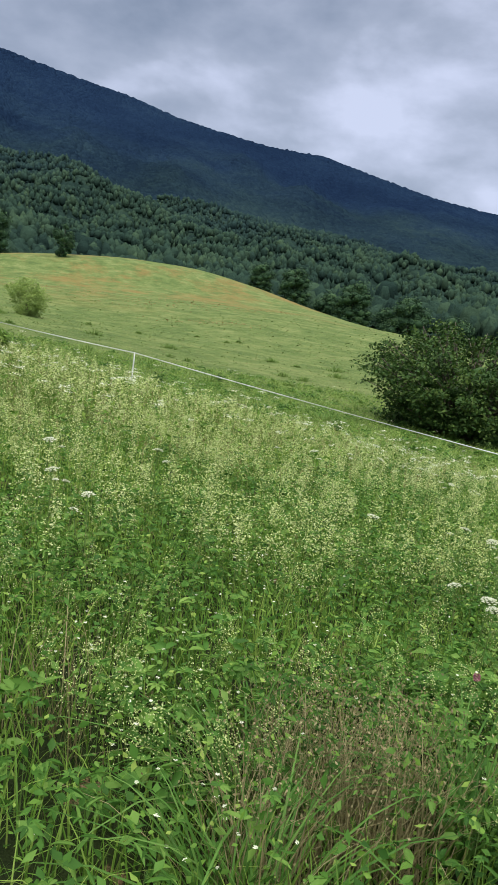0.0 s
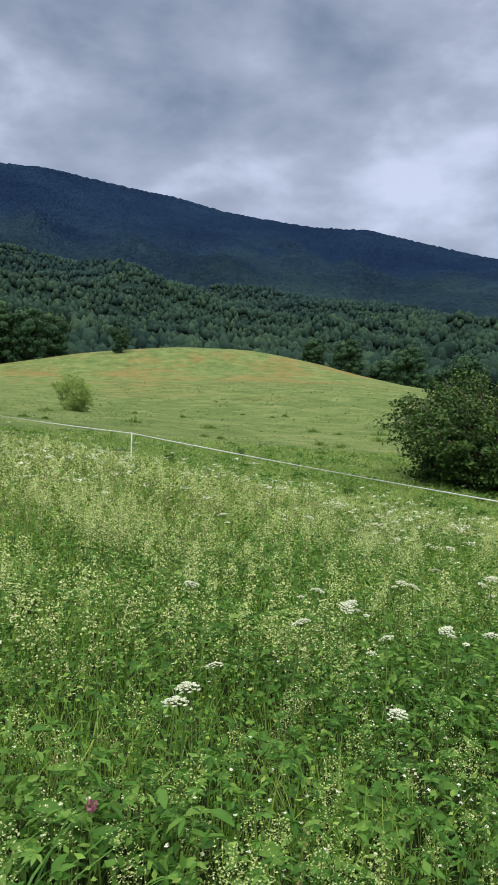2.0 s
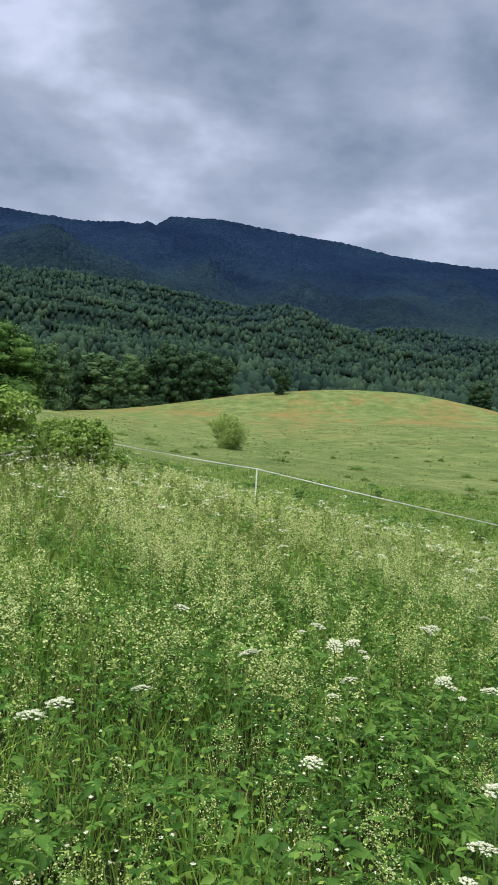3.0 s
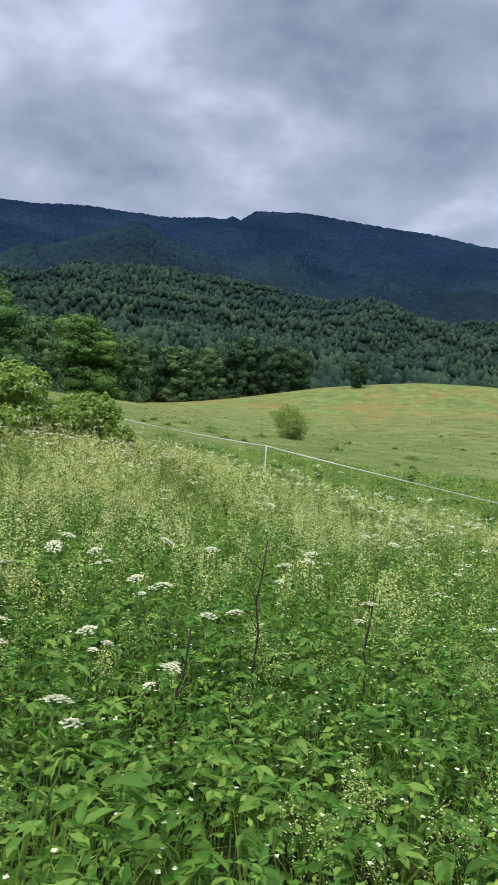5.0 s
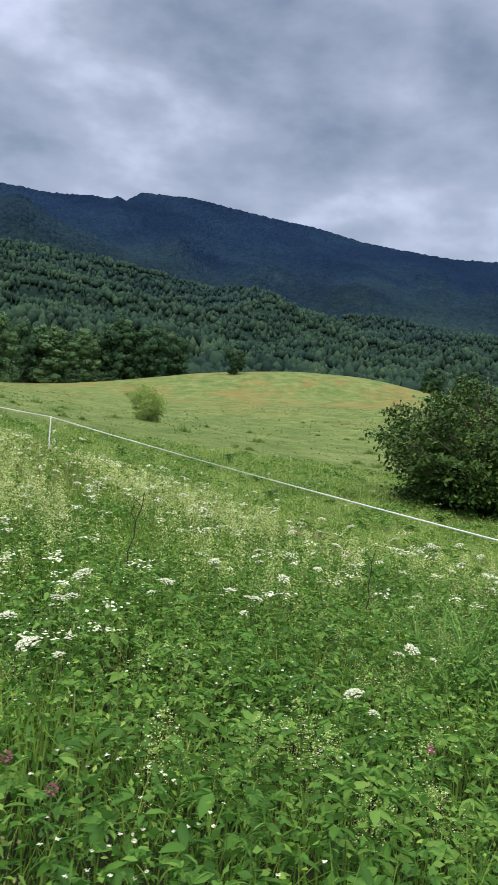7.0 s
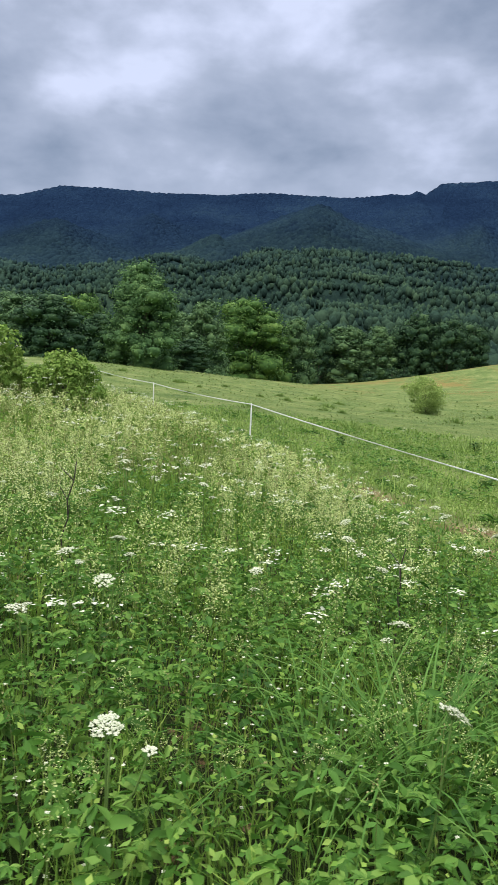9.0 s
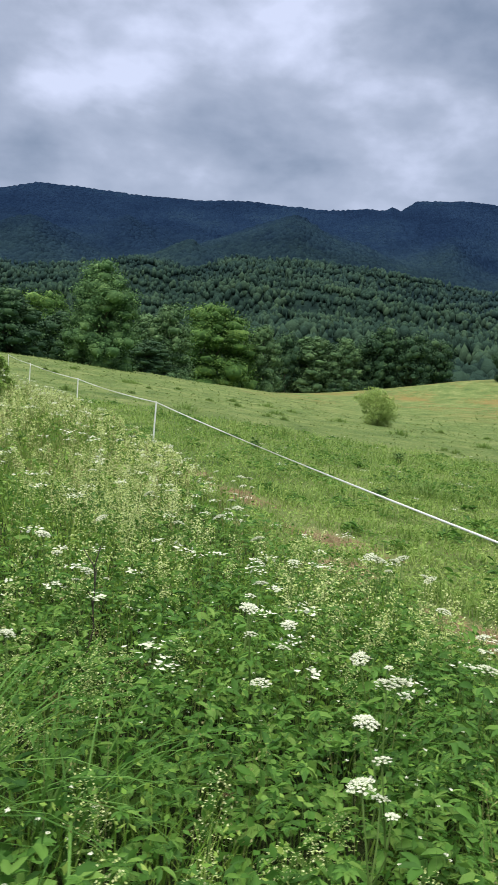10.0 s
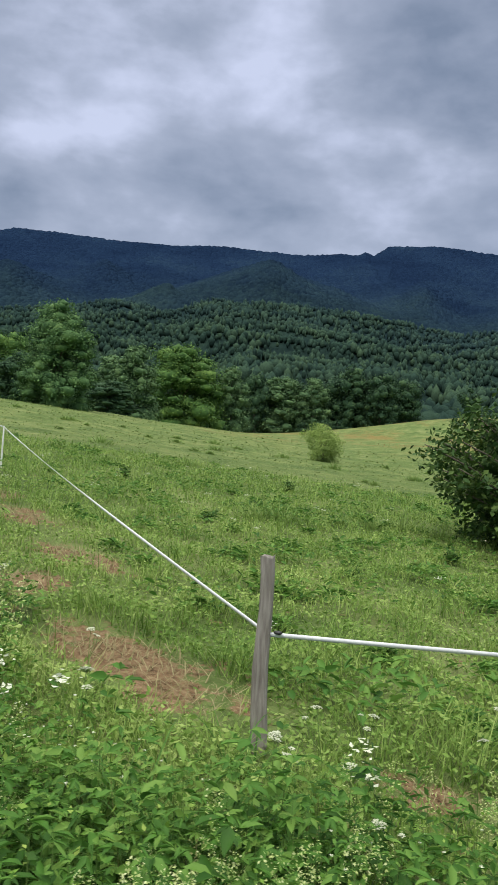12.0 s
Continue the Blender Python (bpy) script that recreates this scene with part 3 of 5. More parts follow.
def make_mountain():
    az = np.linspace(-70, 80, 820)
    r = np.concatenate([np.linspace(235, 1200, 34), np.linspace(1220, 2550, 72), np.linspace(2600, 3400, 6)])
    A, RR = np.meshgrid(az, r, indexing="ij")
    z = slope_height(A, RR)
    rng = np.random.default_rng(4)
    rough = rng.normal(size=A.shape) * np.clip((RR - 900) / 600, 0.2, 1) * 1.5
    z = z + rough
    x = 8 + RR * np.sin(np.radians(A))
    y = 0 + RR * np.cos(np.radians(A))
    v = np.stack([x, y, z], 2).reshape(-1, 3)
    n, k = A.shape
    i, j = np.meshgrid(np.arange(n - 1), np.arange(k - 1), indexing="ij")
    f = np.stack([i * k + j, (i + 1) * k + j, (i + 1) * k + j + 1, i * k + j + 1], 2).reshape(-1, 4)
    m, N, L = material("wooded_mountain")
    # tree tops: one cell a crown, each with its own tone
    cells = N("ShaderNodeTexVoronoi")
    cells.inputs["Scale"].default_value = 0.12
    cells.inputs["Randomness"].default_value = 1.0
    mapped = N("ShaderNodeMapping")
    mapped.inputs["Scale"].default_value = (1.0, 0.8, 0.35)
    L(N("ShaderNodeNewGeometry").outputs["Position"], mapped.inputs["Vector"])
    L(mapped.outputs[0], cells.inputs["Vector"])
    pick = N("ShaderNodeSeparateColor")
    L(cells.outputs["Color"], pick.inputs[0])
    wide = noise_node(N, L, 0.0035, 5.0, 0.6)
    w2 = N("ShaderNodeMath")
    w2.operation = "MULTIPLY_ADD"
    L(wide.outputs[0], w2.inputs[0])
    w2.inputs[1].default_value, w2.inputs[2].default_value = 1.5, -0.5
    tone = N("ShaderNodeMath")
    tone.operation = "MULTIPLY_ADD"
    L(pick.outputs[0], tone.inputs[0])
    tone.inputs[1].default_value = 0.32
    L(w2.outputs[0], tone.inputs[2])
    # woods' tones darkened to stand in for the shade on the crowns' sides
    shaded_low = tuple((p, (0.75 * col[0], 0.75 * col[1], 0.8 * col[2])) for p, col in LOW_WOODS)
    shaded_high = tuple((p, tuple(0.85 * q for q in col)) for p, col in HAZY_WOODS)
    c = slope_colour(N, L, shaded_low, shaded_high, tone.outputs[0], tone.outputs[0])
    p, o, b = N("ShaderNodeBsdfPrincipled"), N("ShaderNodeOutputMaterial"), N("ShaderNodeBump")
    L(c, p.inputs["Base Color"])
    p.inputs["Roughness"].default_value = 1.0
    p.inputs["Specular IOR Level"].default_value = 0.0
    b.inputs["Strength"].default_value, b.inputs["Distance"].default_value = 0.75, 8.0
    b.invert = True
    L(cells.outputs["Distance"], b.inputs["Height"])
    L(b.outputs[0], p.inputs["Normal"])
    L(p.outputs[0], o.inputs["Surface"])
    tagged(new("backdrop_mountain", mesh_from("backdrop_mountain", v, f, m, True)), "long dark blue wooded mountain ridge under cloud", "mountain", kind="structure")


make_mountain()


def ico(level):
    bm = bmesh.new()
    bmesh.ops.create_icosphere(bm, subdivisions=level, radius=1)
    v = np.array([q.co[:] for q in bm.verts])
    t = np.array([[w.index for w in q.verts] for q in bm.faces])
    bm.free()
    return v, t


def make_woods(n, near, far, level, seed, bias, size, shade, label):
    """Woods on the slopes: crowns past counting, each an uneven dome or spire with a tone of its own."""
    rng = np.random.default_rng(seed)
    v0, t0 = ico(level)
    r = near + (far - near) * rng.random(n) ** bias
    az = rng.uniform(-36, 50, n)
    x, y = 8 + r * np.sin(np.radians(az)), r * np.cos(np.radians(az))
    z = slope_height(az, r)
    stand_age = np.clip(0.85 + 0.35 * wave_noise(x / 130, y / 130, 3, 3), 0.55, 1.25)
    tall = rng.uniform(9, 16, n) * stand_age * size
    wide = tall * rng.uniform(0.24, 0.42, n)
    spire = rng.random(n) < 0.2
    wide[spire] *= 0.62
    v = np.repeat(v0[None], n, 0)
    v = v * (1 + rng.normal(size=(n, len(v0), 1)) * 0.15)
    taper = np.where(spire[:, None], np.clip(0.75 - 0.65 * v[:, :, 2], 0.1, 1.5), 1.0)
    v[:, :, :2] *= taper[:, :, None] * wide[:, None, None]
    v[:, :, 2] = v[:, :, 2] * tall[:, None] * 0.55 + tall[:, None] * 0.42
    v += np.stack([x, y, z], 1)[:, None]
    t = (t0[None] + (np.arange(n) * len(v0))[:, None, None]).reshape(-1, 3)
    me = mesh_from("backdrop_woods", v.reshape(-1, 3), t, WOODS, True)
    tone = np.clip(shade + 0.19 * rng.normal(size=n) + 0.28 * wave_noise(x / 120, y / 120, 9, 3), 0, 1)
    me.attributes.new("tone", "FLOAT", "POINT").data.foreach_set("value", np.repeat(tone, len(v0)).astype(np.float32))
    tagged(new("backdrop_woods", me), label, "woods", kind="stuff")


make_woods(2200, 330, 520, 2, 11, 1.0, 1.0, 0.36, "dense mixed broadleaved woods behind the pasture")
make_woods(21000, 500, 1330, 1, 12, 0.82, 0.82, 0.46, "dense mixed woods covering the lower slopes")


# ---- trees and shrubs ----
def crown_points(rng, n, lobes, shell=0.35):
    """Leaf places on clumps; lobes are rows of centre and radii, clumps sit on their skins."""
    lobes = np.asarray(lobes, float)
    vol = np.prod(lobes[:, 3:], 1) ** 0.67
    pick = rng.choice(len(lobes), n, p=vol / vol.sum())
    d = unit(rng.normal(size=(n, 3)))
    rad = 1.14 - shell * rng.random(n) ** 1.3
    return lobes[pick, :3] + d * lobes[pick, 3:] * rad[:, None], d + np.array((0, 0, 0.35))


def lobes_of(rng, shape, height, width, count, bottom=0.12, lump=1.0):
    """Clump ellipsoids that fill a crown: shape gives the half width (0 to 1) at each height (0 to 1)."""
    rows = []
    hs = np.linspace(0, 1, len(shape))
    while len(rows) < count:
        u = rng.random()
        half = np.interp(u, hs, shape) * width / 2
        if rng.random() > half / (width / 2) + 0.1:
            continue
        a = rng.uniform(0, 2 * np.pi)
        q = half * math.sqrt(rng.uniform(0.15, 1.0)) * 0.92
        s = width * rng.uniform(0.08, 0.19) * lump
        rows.append((q * math.cos(a), q * math.sin(a), height * (bottom + (1 - bottom) * u) - s * 0.3, s, s, s * rng.uniform(0.6, 1.0)))
    return rows


CORE = ico(1)


def crown_core(rng, lobes, k=0.66):
    """The shaded inside of a crown: uneven solid clumps that the leaves sit on."""
    pieces = []
    for row in lobes:
        c, q = np.array(row[:3]), np.array(row[3:])
        pieces.append((c + CORE[0] * q * k * (1 + rng.normal(size=(len(CORE[0]), 1)) * 0.12), CORE[1]))
    return joined(pieces)


def make_tree(name, seed, height, width, shape, leaf_mat, n_leaves, leaf_size, label, lobe_count=60, bottom=0.1, category="tree", trunk_radius=None, stems=1, shoots=0, lump=1.0, core=True):
    """A tree: an Empty at its foot with a trunk (and its limbs) and a crown of small leaves."""
    rng = np.random.default_rng(seed)
    root = new(name)
    lobes = lobes_of(rng, shape, height, width, lobe_count, bottom, lump)
    tr = trunk_radius or height * 0.016
    pieces = []
    for k in range(stems):
        a = rng.uniform(0, 2 * np.pi)
        spread = 0 if stems == 1 else width * 0.12
        zs = np.linspace(-0.3, height * 0.86, 9)
        wob = np.cumsum(rng.normal(size=(9, 2)) * height * 0.008, 0)
        px = wob[:, 0] + math.cos(a) * spread * np.clip(zs / height, 0.1, 1)
        py = wob[:, 1] + math.sin(a) * spread * np.clip(zs / height, 0.1, 1)
        pieces.append(tube(np.stack([px, py, zs], 1), tr * np.linspace(1.25, 0.18, 9), 8))
    for i in rng.choice(len(lobes), min(len(lobes), 26), replace=False):
        c = np.array(lobes[i][:3])
        z0 = max(height * 0.08, c[2] - np.hypot(c[0], c[1]) * 0.9 - height * 0.04)
        p0 = np.array((0, 0, z0))
        pts = [p0 + (c - p0) * u + np.array((0, 0, math.sin(u * 3.1) * height * 0.015)) for u in np.linspace(0, 1, 5)]
        pieces.append(tube(pts, tr * np.linspace(0.42, 0.08, 5), 5))
    part("trunk", joined(pieces), BARK, root, smooth=True)
    pts, face = crown_points(rng, n_leaves, lobes, 0.5)
    if shoots:
        # young shoots stand out past the outline
        L0 = np.array(lobes)[rng.integers(0, len(lobes), shoots)]
        d = unit(rng.normal(size=(shoots, 3)) + np.array((0, 0, 0.5)))
        out = unit(d + unit(L0[:, :3] - np.array((0, 0, height * 0.4))))
        u = rng.uniform(0.6, 1.22, (shoots, 34))
        sp = L0[:, None, :3] + out[:, None] * L0[:, None, 3:] * u[:, :, None] + rng.normal(size=(shoots, 34, 3)) * leaf_size * 0.55
        sp = sp.reshape(-1, 3)
        way = np.repeat(out[:, None], 34, 1).reshape(-1, 3) + np.array((0, 0, 0.5))
        face = np.concatenate([face, way[sp[:, 2] > 0.05]])
        pts = np.concatenate([pts, sp[sp[:, 2] > 0.05]])
        n_leaves = len(pts)
    size = leaf_size * rng.uniform(0.6, 1.3, n_leaves)
    leafage = flakes(pts, size, rng, 0.35, face)
    part("crown", joined([crown_core(rng, lobes), leafage]) if core else leafage, leaf_mat, root)
    return tagged(root, label, category)


ROUND = (0.35, 0.75, 0.95, 1.0, 0.95, 0.75, 0.35)
MOUND = (0.85, 1.0, 1.0, 0.92, 0.8, 0.6, 0.3)


def stand(ob, x, y, turn=0.0, sink=0.05, scale=1.0):
    ob.matrix_basis = pose(x, y, float(land(x, y)) - sink, 0, 0, turn) @ Matrix.Scale(scale, 4)
    return ob


def plant(ob, x, y, height, width, own_height, own_width, turn=0.0):
    """Stands a tree on the land with the given height and crown width."""
    k, w = height / own_height, width / own_width
    ob.matrix_basis = pose(x, y, float(land(x, y)) - 0.1, 0, 0, turn) @ Matrix.Diagonal((w, w, k, 1.0))
    return ob


def make_treeline():
    kinds = {
        "birch": (make_tree("birch", 21, 14.0, 8.6, (0.62, 0.92, 1.0, 0.95, 0.82, 0.56, 0.2), BIRCH_LEAF, 24000, 0.25, "tall feathery birch standing at the pasture's edge", 160, 0.0, lump=1.15), 14.0, 8.6),
        "maple": (make_tree("maple", 22, 22.5, 18.0, (0.8, 1.0, 1.0, 0.95, 0.82, 0.6, 0.28), MAPLE_LEAF, 22000, 0.45, "broad dark green maple with a domed crown", 150, 0.0, lump=1.2), 22.5, 18.0),
        "ash": (make_tree("ash", 23, 19.0, 13.0, (0.85, 1.0, 1.0, 0.97, 0.9, 0.72, 0.35), ASH_LEAF, 8000, 0.6, "dark round-headed ash at the edge of the pasture", 110, 0.0, lump=1.3), 19.0, 13.0),
        "willow": (make_tree("willow", 24, 19.0, 10.5, (0.75, 0.95, 1.0, 0.95, 0.85, 0.62, 0.25), WILLOW_TREE_LEAF, 10000, 0.5, "pale grey-green willow in the treeline", 110, 0.0, lump=1.3), 19.0, 10.5),
    }
    row = (("birch", -24.2, 95.0, 13.9, 9.6, 0), ("maple", -32.8, 197.0, 22.8, 23.5, 0), ("ash", 12.2, 247.0, 21.0, 14.5, 0), ("willow", -20.2, 204.5, 19.2, 10.0, 0),
           ("willow", -36.0, 165.5, 18.4, 11.0, 40), ("ash", -42.5, 122.0, 9.2, 8.5, 20), ("ash", -17.8, 236.0, 19.0, 10.0, 130), ("willow", -10.4, 240.5, 19.3, 15.5, 90),
           ("willow", 0.9, 239.0, 18.3, 11.0, 200), ("ash", 22.0, 244.0, 17.1, 12.5, 70), ("ash", 30.6, 250.5, 16.4, 10.5, 250), ("ash", -5.0, 246.0, 17.0, 13.0, 300),
           ("ash", 6.5, 250.0, 17.5, 12.0, 160), ("ash", -26.0, 214.0, 17.0, 14.0, 45), ("willow", -46.0, 180.0, 17.5, 13.0, 190), ("ash", -45.0, 148.0, 13.5, 11.0, 220),
           ("ash", -31.5, 83.0, 7.6, 8.0, 10), ("willow", -36.5, 86.0, 8.2, 7.5, 280), ("ash", -42.0, 92.0, 8.6, 9.0, 90), ("ash", -51.0, 108.0, 11.0, 10.0, 330), ("birch", -58.0, 104.0, 12.0, 8.5, 100),
           ("maple", -64.0, 160.0, 18.0, 16.0, 60), ("ash", 16.5, 256.0, 17.5, 14.0, 20), ("ash", -14.0, 246.0, 17.5, 13.0, 200), ("ash", -30.0, 132.0, 6.4, 9.0, 60))
    used = set()
    for kind, x, y, h, w, turn in row:
        src, oh, ow = kinds[kind]
        ob = copy_thing(src, pose(0, 0, 0)) if kind in used else src
        used.add(kind)
        plant(ob, x, y, h, w, oh, ow, turn)
    lone = make_tree("lone_tree", 25, 8.8, 6.3, ROUND, ASH_LEAF, 4500, 0.34, "single small tree on the crest of the pasture", 40, 0.02, "tree")
    stand(lone, 45.3, 213.5)
    src, oh, ow = kinds["ash"]
    for x, y, turn, k in ((128, 190, 0, 0.75), (140, 178, 120, 0.82), (150, 200, 50, 0.75), (165, 185, 200, 0.82), (118, 210, 20, 0.68), (178, 170, 10, 0.82), (135, 215, 300, 0.68), (108, 214, 80, 0.5)):
        plant(copy_thing(src, pose(0, 0, 0)), x, y, oh * k, ow * k * 1.15, oh, ow, turn)
    bush = make_tree("field_bush", 26, 3.0, 4.6, MOUND, ASH_LEAF, 1800, 0.34, "low green bush at the foot of the treeline", 24, 0.0, "shrub", 0.03, 4)
    stand(bush, -1.0, 226.0)
    for x, y, k in ((5.5, 224.0, 1.1), (9.0, 226.0, 0.8)):
        stand(copy_thing(bush, pose(0, 0, 0)), x, y, x * 37, 0.05, k)


make_treeline()


def make_hawthorn():
    """A wide thorn shrub: dark inside, with leafy boughs that reach out in uneven tiers."""
    rng = np.random.default_rng(31)
    root = new("hawthorn_shrub")
    wood, at, way = [], [], []
    for k in range(250):
        a, up = rng.uniform(0, 2 * np.pi), rng.uniform(0.0, 1.0)
        reach = 4.15 * float(np.interp(up, (0, 0.16, 0.30, 0.38, 0.6, 0.8, 1), (0.66, 0.74, 0.72, 0.98, 1.0, 0.76, 0.25))) * rng.uniform(0.74, 1.04)
        tip = np.array((math.cos(a) * reach, math.sin(a) * reach, 0.12 + (3.75 + 0.3 * math.sin(a)) * up + rng.normal() * 0.1))
        foot = np.array((rng.normal() * 0.25, rng.normal() * 0.25, 0.0))
        mid = foot * 0.5 + tip * np.array((0.45, 0.45, 0.62)) + rng.normal(size=3) * 0.15
        u = np.linspace(0, 1, 7)[:, None]
        line = (1 - u) ** 2 * foot + 2 * u * (1 - u) * mid + u * u * tip
        wood.append(tube(line, np.linspace(0.05, 0.012, 7), 5))
        # side twigs carry the leaves in flat sprays
        for w in np.sqrt(rng.uniform(0.25, 1.0, 8)):
            c = (1 - w) ** 2 * foot + 2 * w * (1 - w) * mid + w * w * tip
            out = unit(np.array((math.cos(a), math.sin(a), 0.28)) + rng.normal(size=3) * np.array((0.65, 0.65, 0.3)))
            ln = rng.uniform(0.35, 0.85)
            q = rng.random(22)[:, None]
            at.append(c + out * ln * q + rng.normal(size=(22, 3)) * np.array((0.15, 0.15, 0.07)) - np.array((0, 0, 0.16)) * q ** 2)
            way.append(np.tile(out * 0.35 + np.array((0, 0, 0.8)), (22, 1)))
    part("trunk", joined(wood), BARK, root, smooth=True)
    at, way = np.concatenate(at), np.concatenate(way)
    ok = at[:, 2] > 0.04
    inner = []
    for k in range(46):
        a, up = rng.uniform(0, 2 * np.pi), rng.uniform(0.05, 0.68)
        q = 2.5 * math.sqrt(max(0.05, 1 - (abs(up - 0.42) / 0.62) ** 2)) * math.sqrt(rng.random())
        inner.append((1.1 * q * math.cos(a), 1.1 * q * math.sin(a), 0.1 + 3.6 * up, 0.75, 0.75, 0.45))
    part("crown", joined([crown_core(rng, inner, 0.48), flakes(at[ok], 0.118 * rng.uniform(0.6, 1.35, ok.sum()), rng, 0.3, way[ok] + rng.normal(size=(ok.sum(), 3)) * 0.4)]), SHRUB_LEAF, root)
    return tagged(root, "large dense dark green hawthorn shrub behind the fence", "shrub")


def make_shrubs():
    stand(make_hawthorn(), 20.35, 20.8)
    mid = make_tree("willow_shrub", 32, 2.8, 3.5, (0.42, 0.6, 0.8, 0.95, 1.0, 0.95, 0.75), WILLOW_LEAF, 8000, 0.12, "round grey-green willow bush alone in the pasture", 60, 0.06, "shrub", 0.022, 16, 60, core=False)
    stand(mid, 12.1, 66.0)
    elder = make_tree("elder_shrub", 33, 2.5, 2.9, MOUND, ELDER_LEAF, 9000, 0.12, "light green flowering elder shrub on the meadow's edge", 60, 0.02, "shrub", 0.03, 5, 140, core=False)
    rng = np.random.default_rng(34)
    c = unit(rng.normal(size=(26, 3)) + np.array((0, 0, 0.5))) * np.array((1.35, 1.35, 1.1)) + np.array((0, 0, 1.25))
    for q in c:
        spray = q + rng.normal(size=(26, 3)) * np.array((0.07, 0.07, 0.02))
        part("blossom", flakes(spray, rng.uniform(0.03, 0.055, 26), rng, 0.8), PETAL, elder, "flat creamy white blossom")
    stand(elder, 0.9, 17.7, 0, 0.05, 0.8)
    for x, y, turn, k in ((2.75, 18.1, 80, 0.62), (-1.6, 18.0, 190, 0.74), (-4.0, 18.2, 20, 0.84), (1.9, 20.4, 140, 0.58)):
        stand(copy_thing(elder, pose(0, 0, 0)), x, y, turn, 0.05, k)


make_shrubs()


# ---- fence ----
def make_fence():
    fence = new("electric_fence")
    tagged(fence, "white tape electric fence on wooden post and white stakes", "fence")
    rng = np.random.default_rng(40)

    def wooden_post(x, y, h, lean=(0.0, 0.0)):
        bm = bmesh.new()
        for i in range(15):
            u = i / 14
            w = 0.040 + 0.010 * math.sin(u * 5) * 0.4
            d = 0.038
            z = -0.3 + (h + 0.3) * u
            ox, oy = lean[0] * max(z, 0) + 0.008 * math.sin(u * 9), lean[1] * max(z, 0)
            ring = []
            for sx, sy in ((-1, -0.75), (-0.75, -1), (0.75, -1), (1, -0.75), (1, 0.75), (0.75, 1), (-0.75, 1), (-1, 0.75)):
                ring.append(bm.verts.new((ox + sx * w * (1 + rng.normal() * 0.03), oy + sy * d * (1 + rng.normal() * 0.03), z + (rng.normal() * 0.004 if i == 14 else 0))))
            if i:
                for j in range(8):
                    bm.faces.new((last[j], last[(j + 1) % 8], ring[(j + 1) % 8], ring[j]))
            last = ring
        bm.faces.new(last)
        ob = part("wooden_post", bm, POST_WOOD, fence, "weathered grey square wooden post")
        ob.location = (x, y, float(land(x, y)) - 0.06)
        return ob

    def stake(x, y, h, lean):
        v, t = tube([(lean[0] * z, lean[1] * z, z) for z in np.linspace(-0.2, h, 6)], [0.019, 0.019, 0.019, 0.018, 0.018, 0.013], 8)
        ob = part("plastic_stake", (v, t), WHITE_PLASTIC, fence, "white plastic step-in fence stake", True)
        ob.location = (x, y, float(land(x, y)))
        for k in range(5):
            z = h * (0.45 + 0.12 * k)
            c = part("tape_clip", tube([(0.008, -0.006, z), (0.03, -0.012, z + 0.006), (0.032, -0.012, z + 0.022)], [0.005, 0.005, 0.004], 6), WHITE_PLASTIC, ob)
        return ob

    wooden_post(14.395, 7.81, 1.14, (-0.012, 0.0))
    stakes = ((7.1, 19.07, 0.93, (0.02, 0.0)), (1.9, 26.8, 0.92, (0.0, 0.0)), (-4.5, 36.0, 0.92, (0.01, 0.0)), (-11.0, 46.0, 0.92, (0, 0)))
    for s in stakes:
        stake(*s)
    wooden_post(24.0, 8.3, 1.5)

    def tape(name, a, b, sag, width=0.021):
        a, b = np.array(a), np.array(b)
        n = 40
        u = np.linspace(0, 1, n)
        p = a + (b - a) * u[:, None]
        p[:, 2] -= sag * 4 * u * (1 - u)
        d = unit(b - a)
        tw = 0.5 * np.sin(u * 9) * np.sin(u * np.pi)
        across = np.cross(d, (0, 0, 1.0))
        upv = np.cos(tw)[:, None] * np.array((0, 0, 1.0)) + np.sin(tw)[:, None] * across
        thick = 0.0012 * across
        v = np.concatenate([p - upv * width / 2 - thick, p + upv * width / 2 - thick, p + upv * width / 2 + thick, p - upv * width / 2 + thick])
        f = []
        for i in range(n - 1):
            for q, w in ((0, 1), (1, 2), (2, 3), (3, 0)):
                f.append((q * n + i, q * n + i + 1, w * n + i + 1, w * n + i))
        part(name, (v, np.array(f)), TAPE, fence, "white woven tape pulled tight", True)

    joint = (14.36, 7.78, -0.45)
    tops = [joint] + [(x + lean[0] * h, y - 0.015, float(land(x, y)) + h * 0.985) for x, y, h, lean in stakes]
    for a, b in zip(tops, tops[1:]):
        tape("fence_tape", a, b, 0.05)
    tape("fence_tape", (14.42, 7.80, -0.49), (23.96, 8.3, -0.40), 0.03, 0.025)
    ins = part("insulator", tube([(14.45, 7.80, -0.475), (14.475, 7.79, -0.475), (14.485, 7.79, -0.475)], [0.010, 0.012, 0.008], 9), BLACK_PLASTIC, fence, "small black insulator")


make_fence()
# ---- meadow ----


def off_track(x, y):
    """Metres from the line that is walked."""
    p = np.stack([x, y], 1)
    best = np.full(len(p), 1e9)
    for a, b in zip(TRACK, TRACK[1:]):
        d = b - a
        u = np.clip(((p - a) @ d) / (d @ d), 0, 1)
        best = np.minimum(best, np.linalg.norm(p - (a + u[:, None] * d), axis=1))
    return best


def trodden(d):
    """Plants on the walked line are short."""
    return np.clip((d - 0.25) / 0.75, 0.12, 1.0)


def by_fence(x, y):
    """The meadow stays lower towards the fence."""
    s, a = fence_side(x, y)
    return np.where(a > 2, np.clip(0.34 + 0.24 * s, 0.36, 1.0), 1.0)


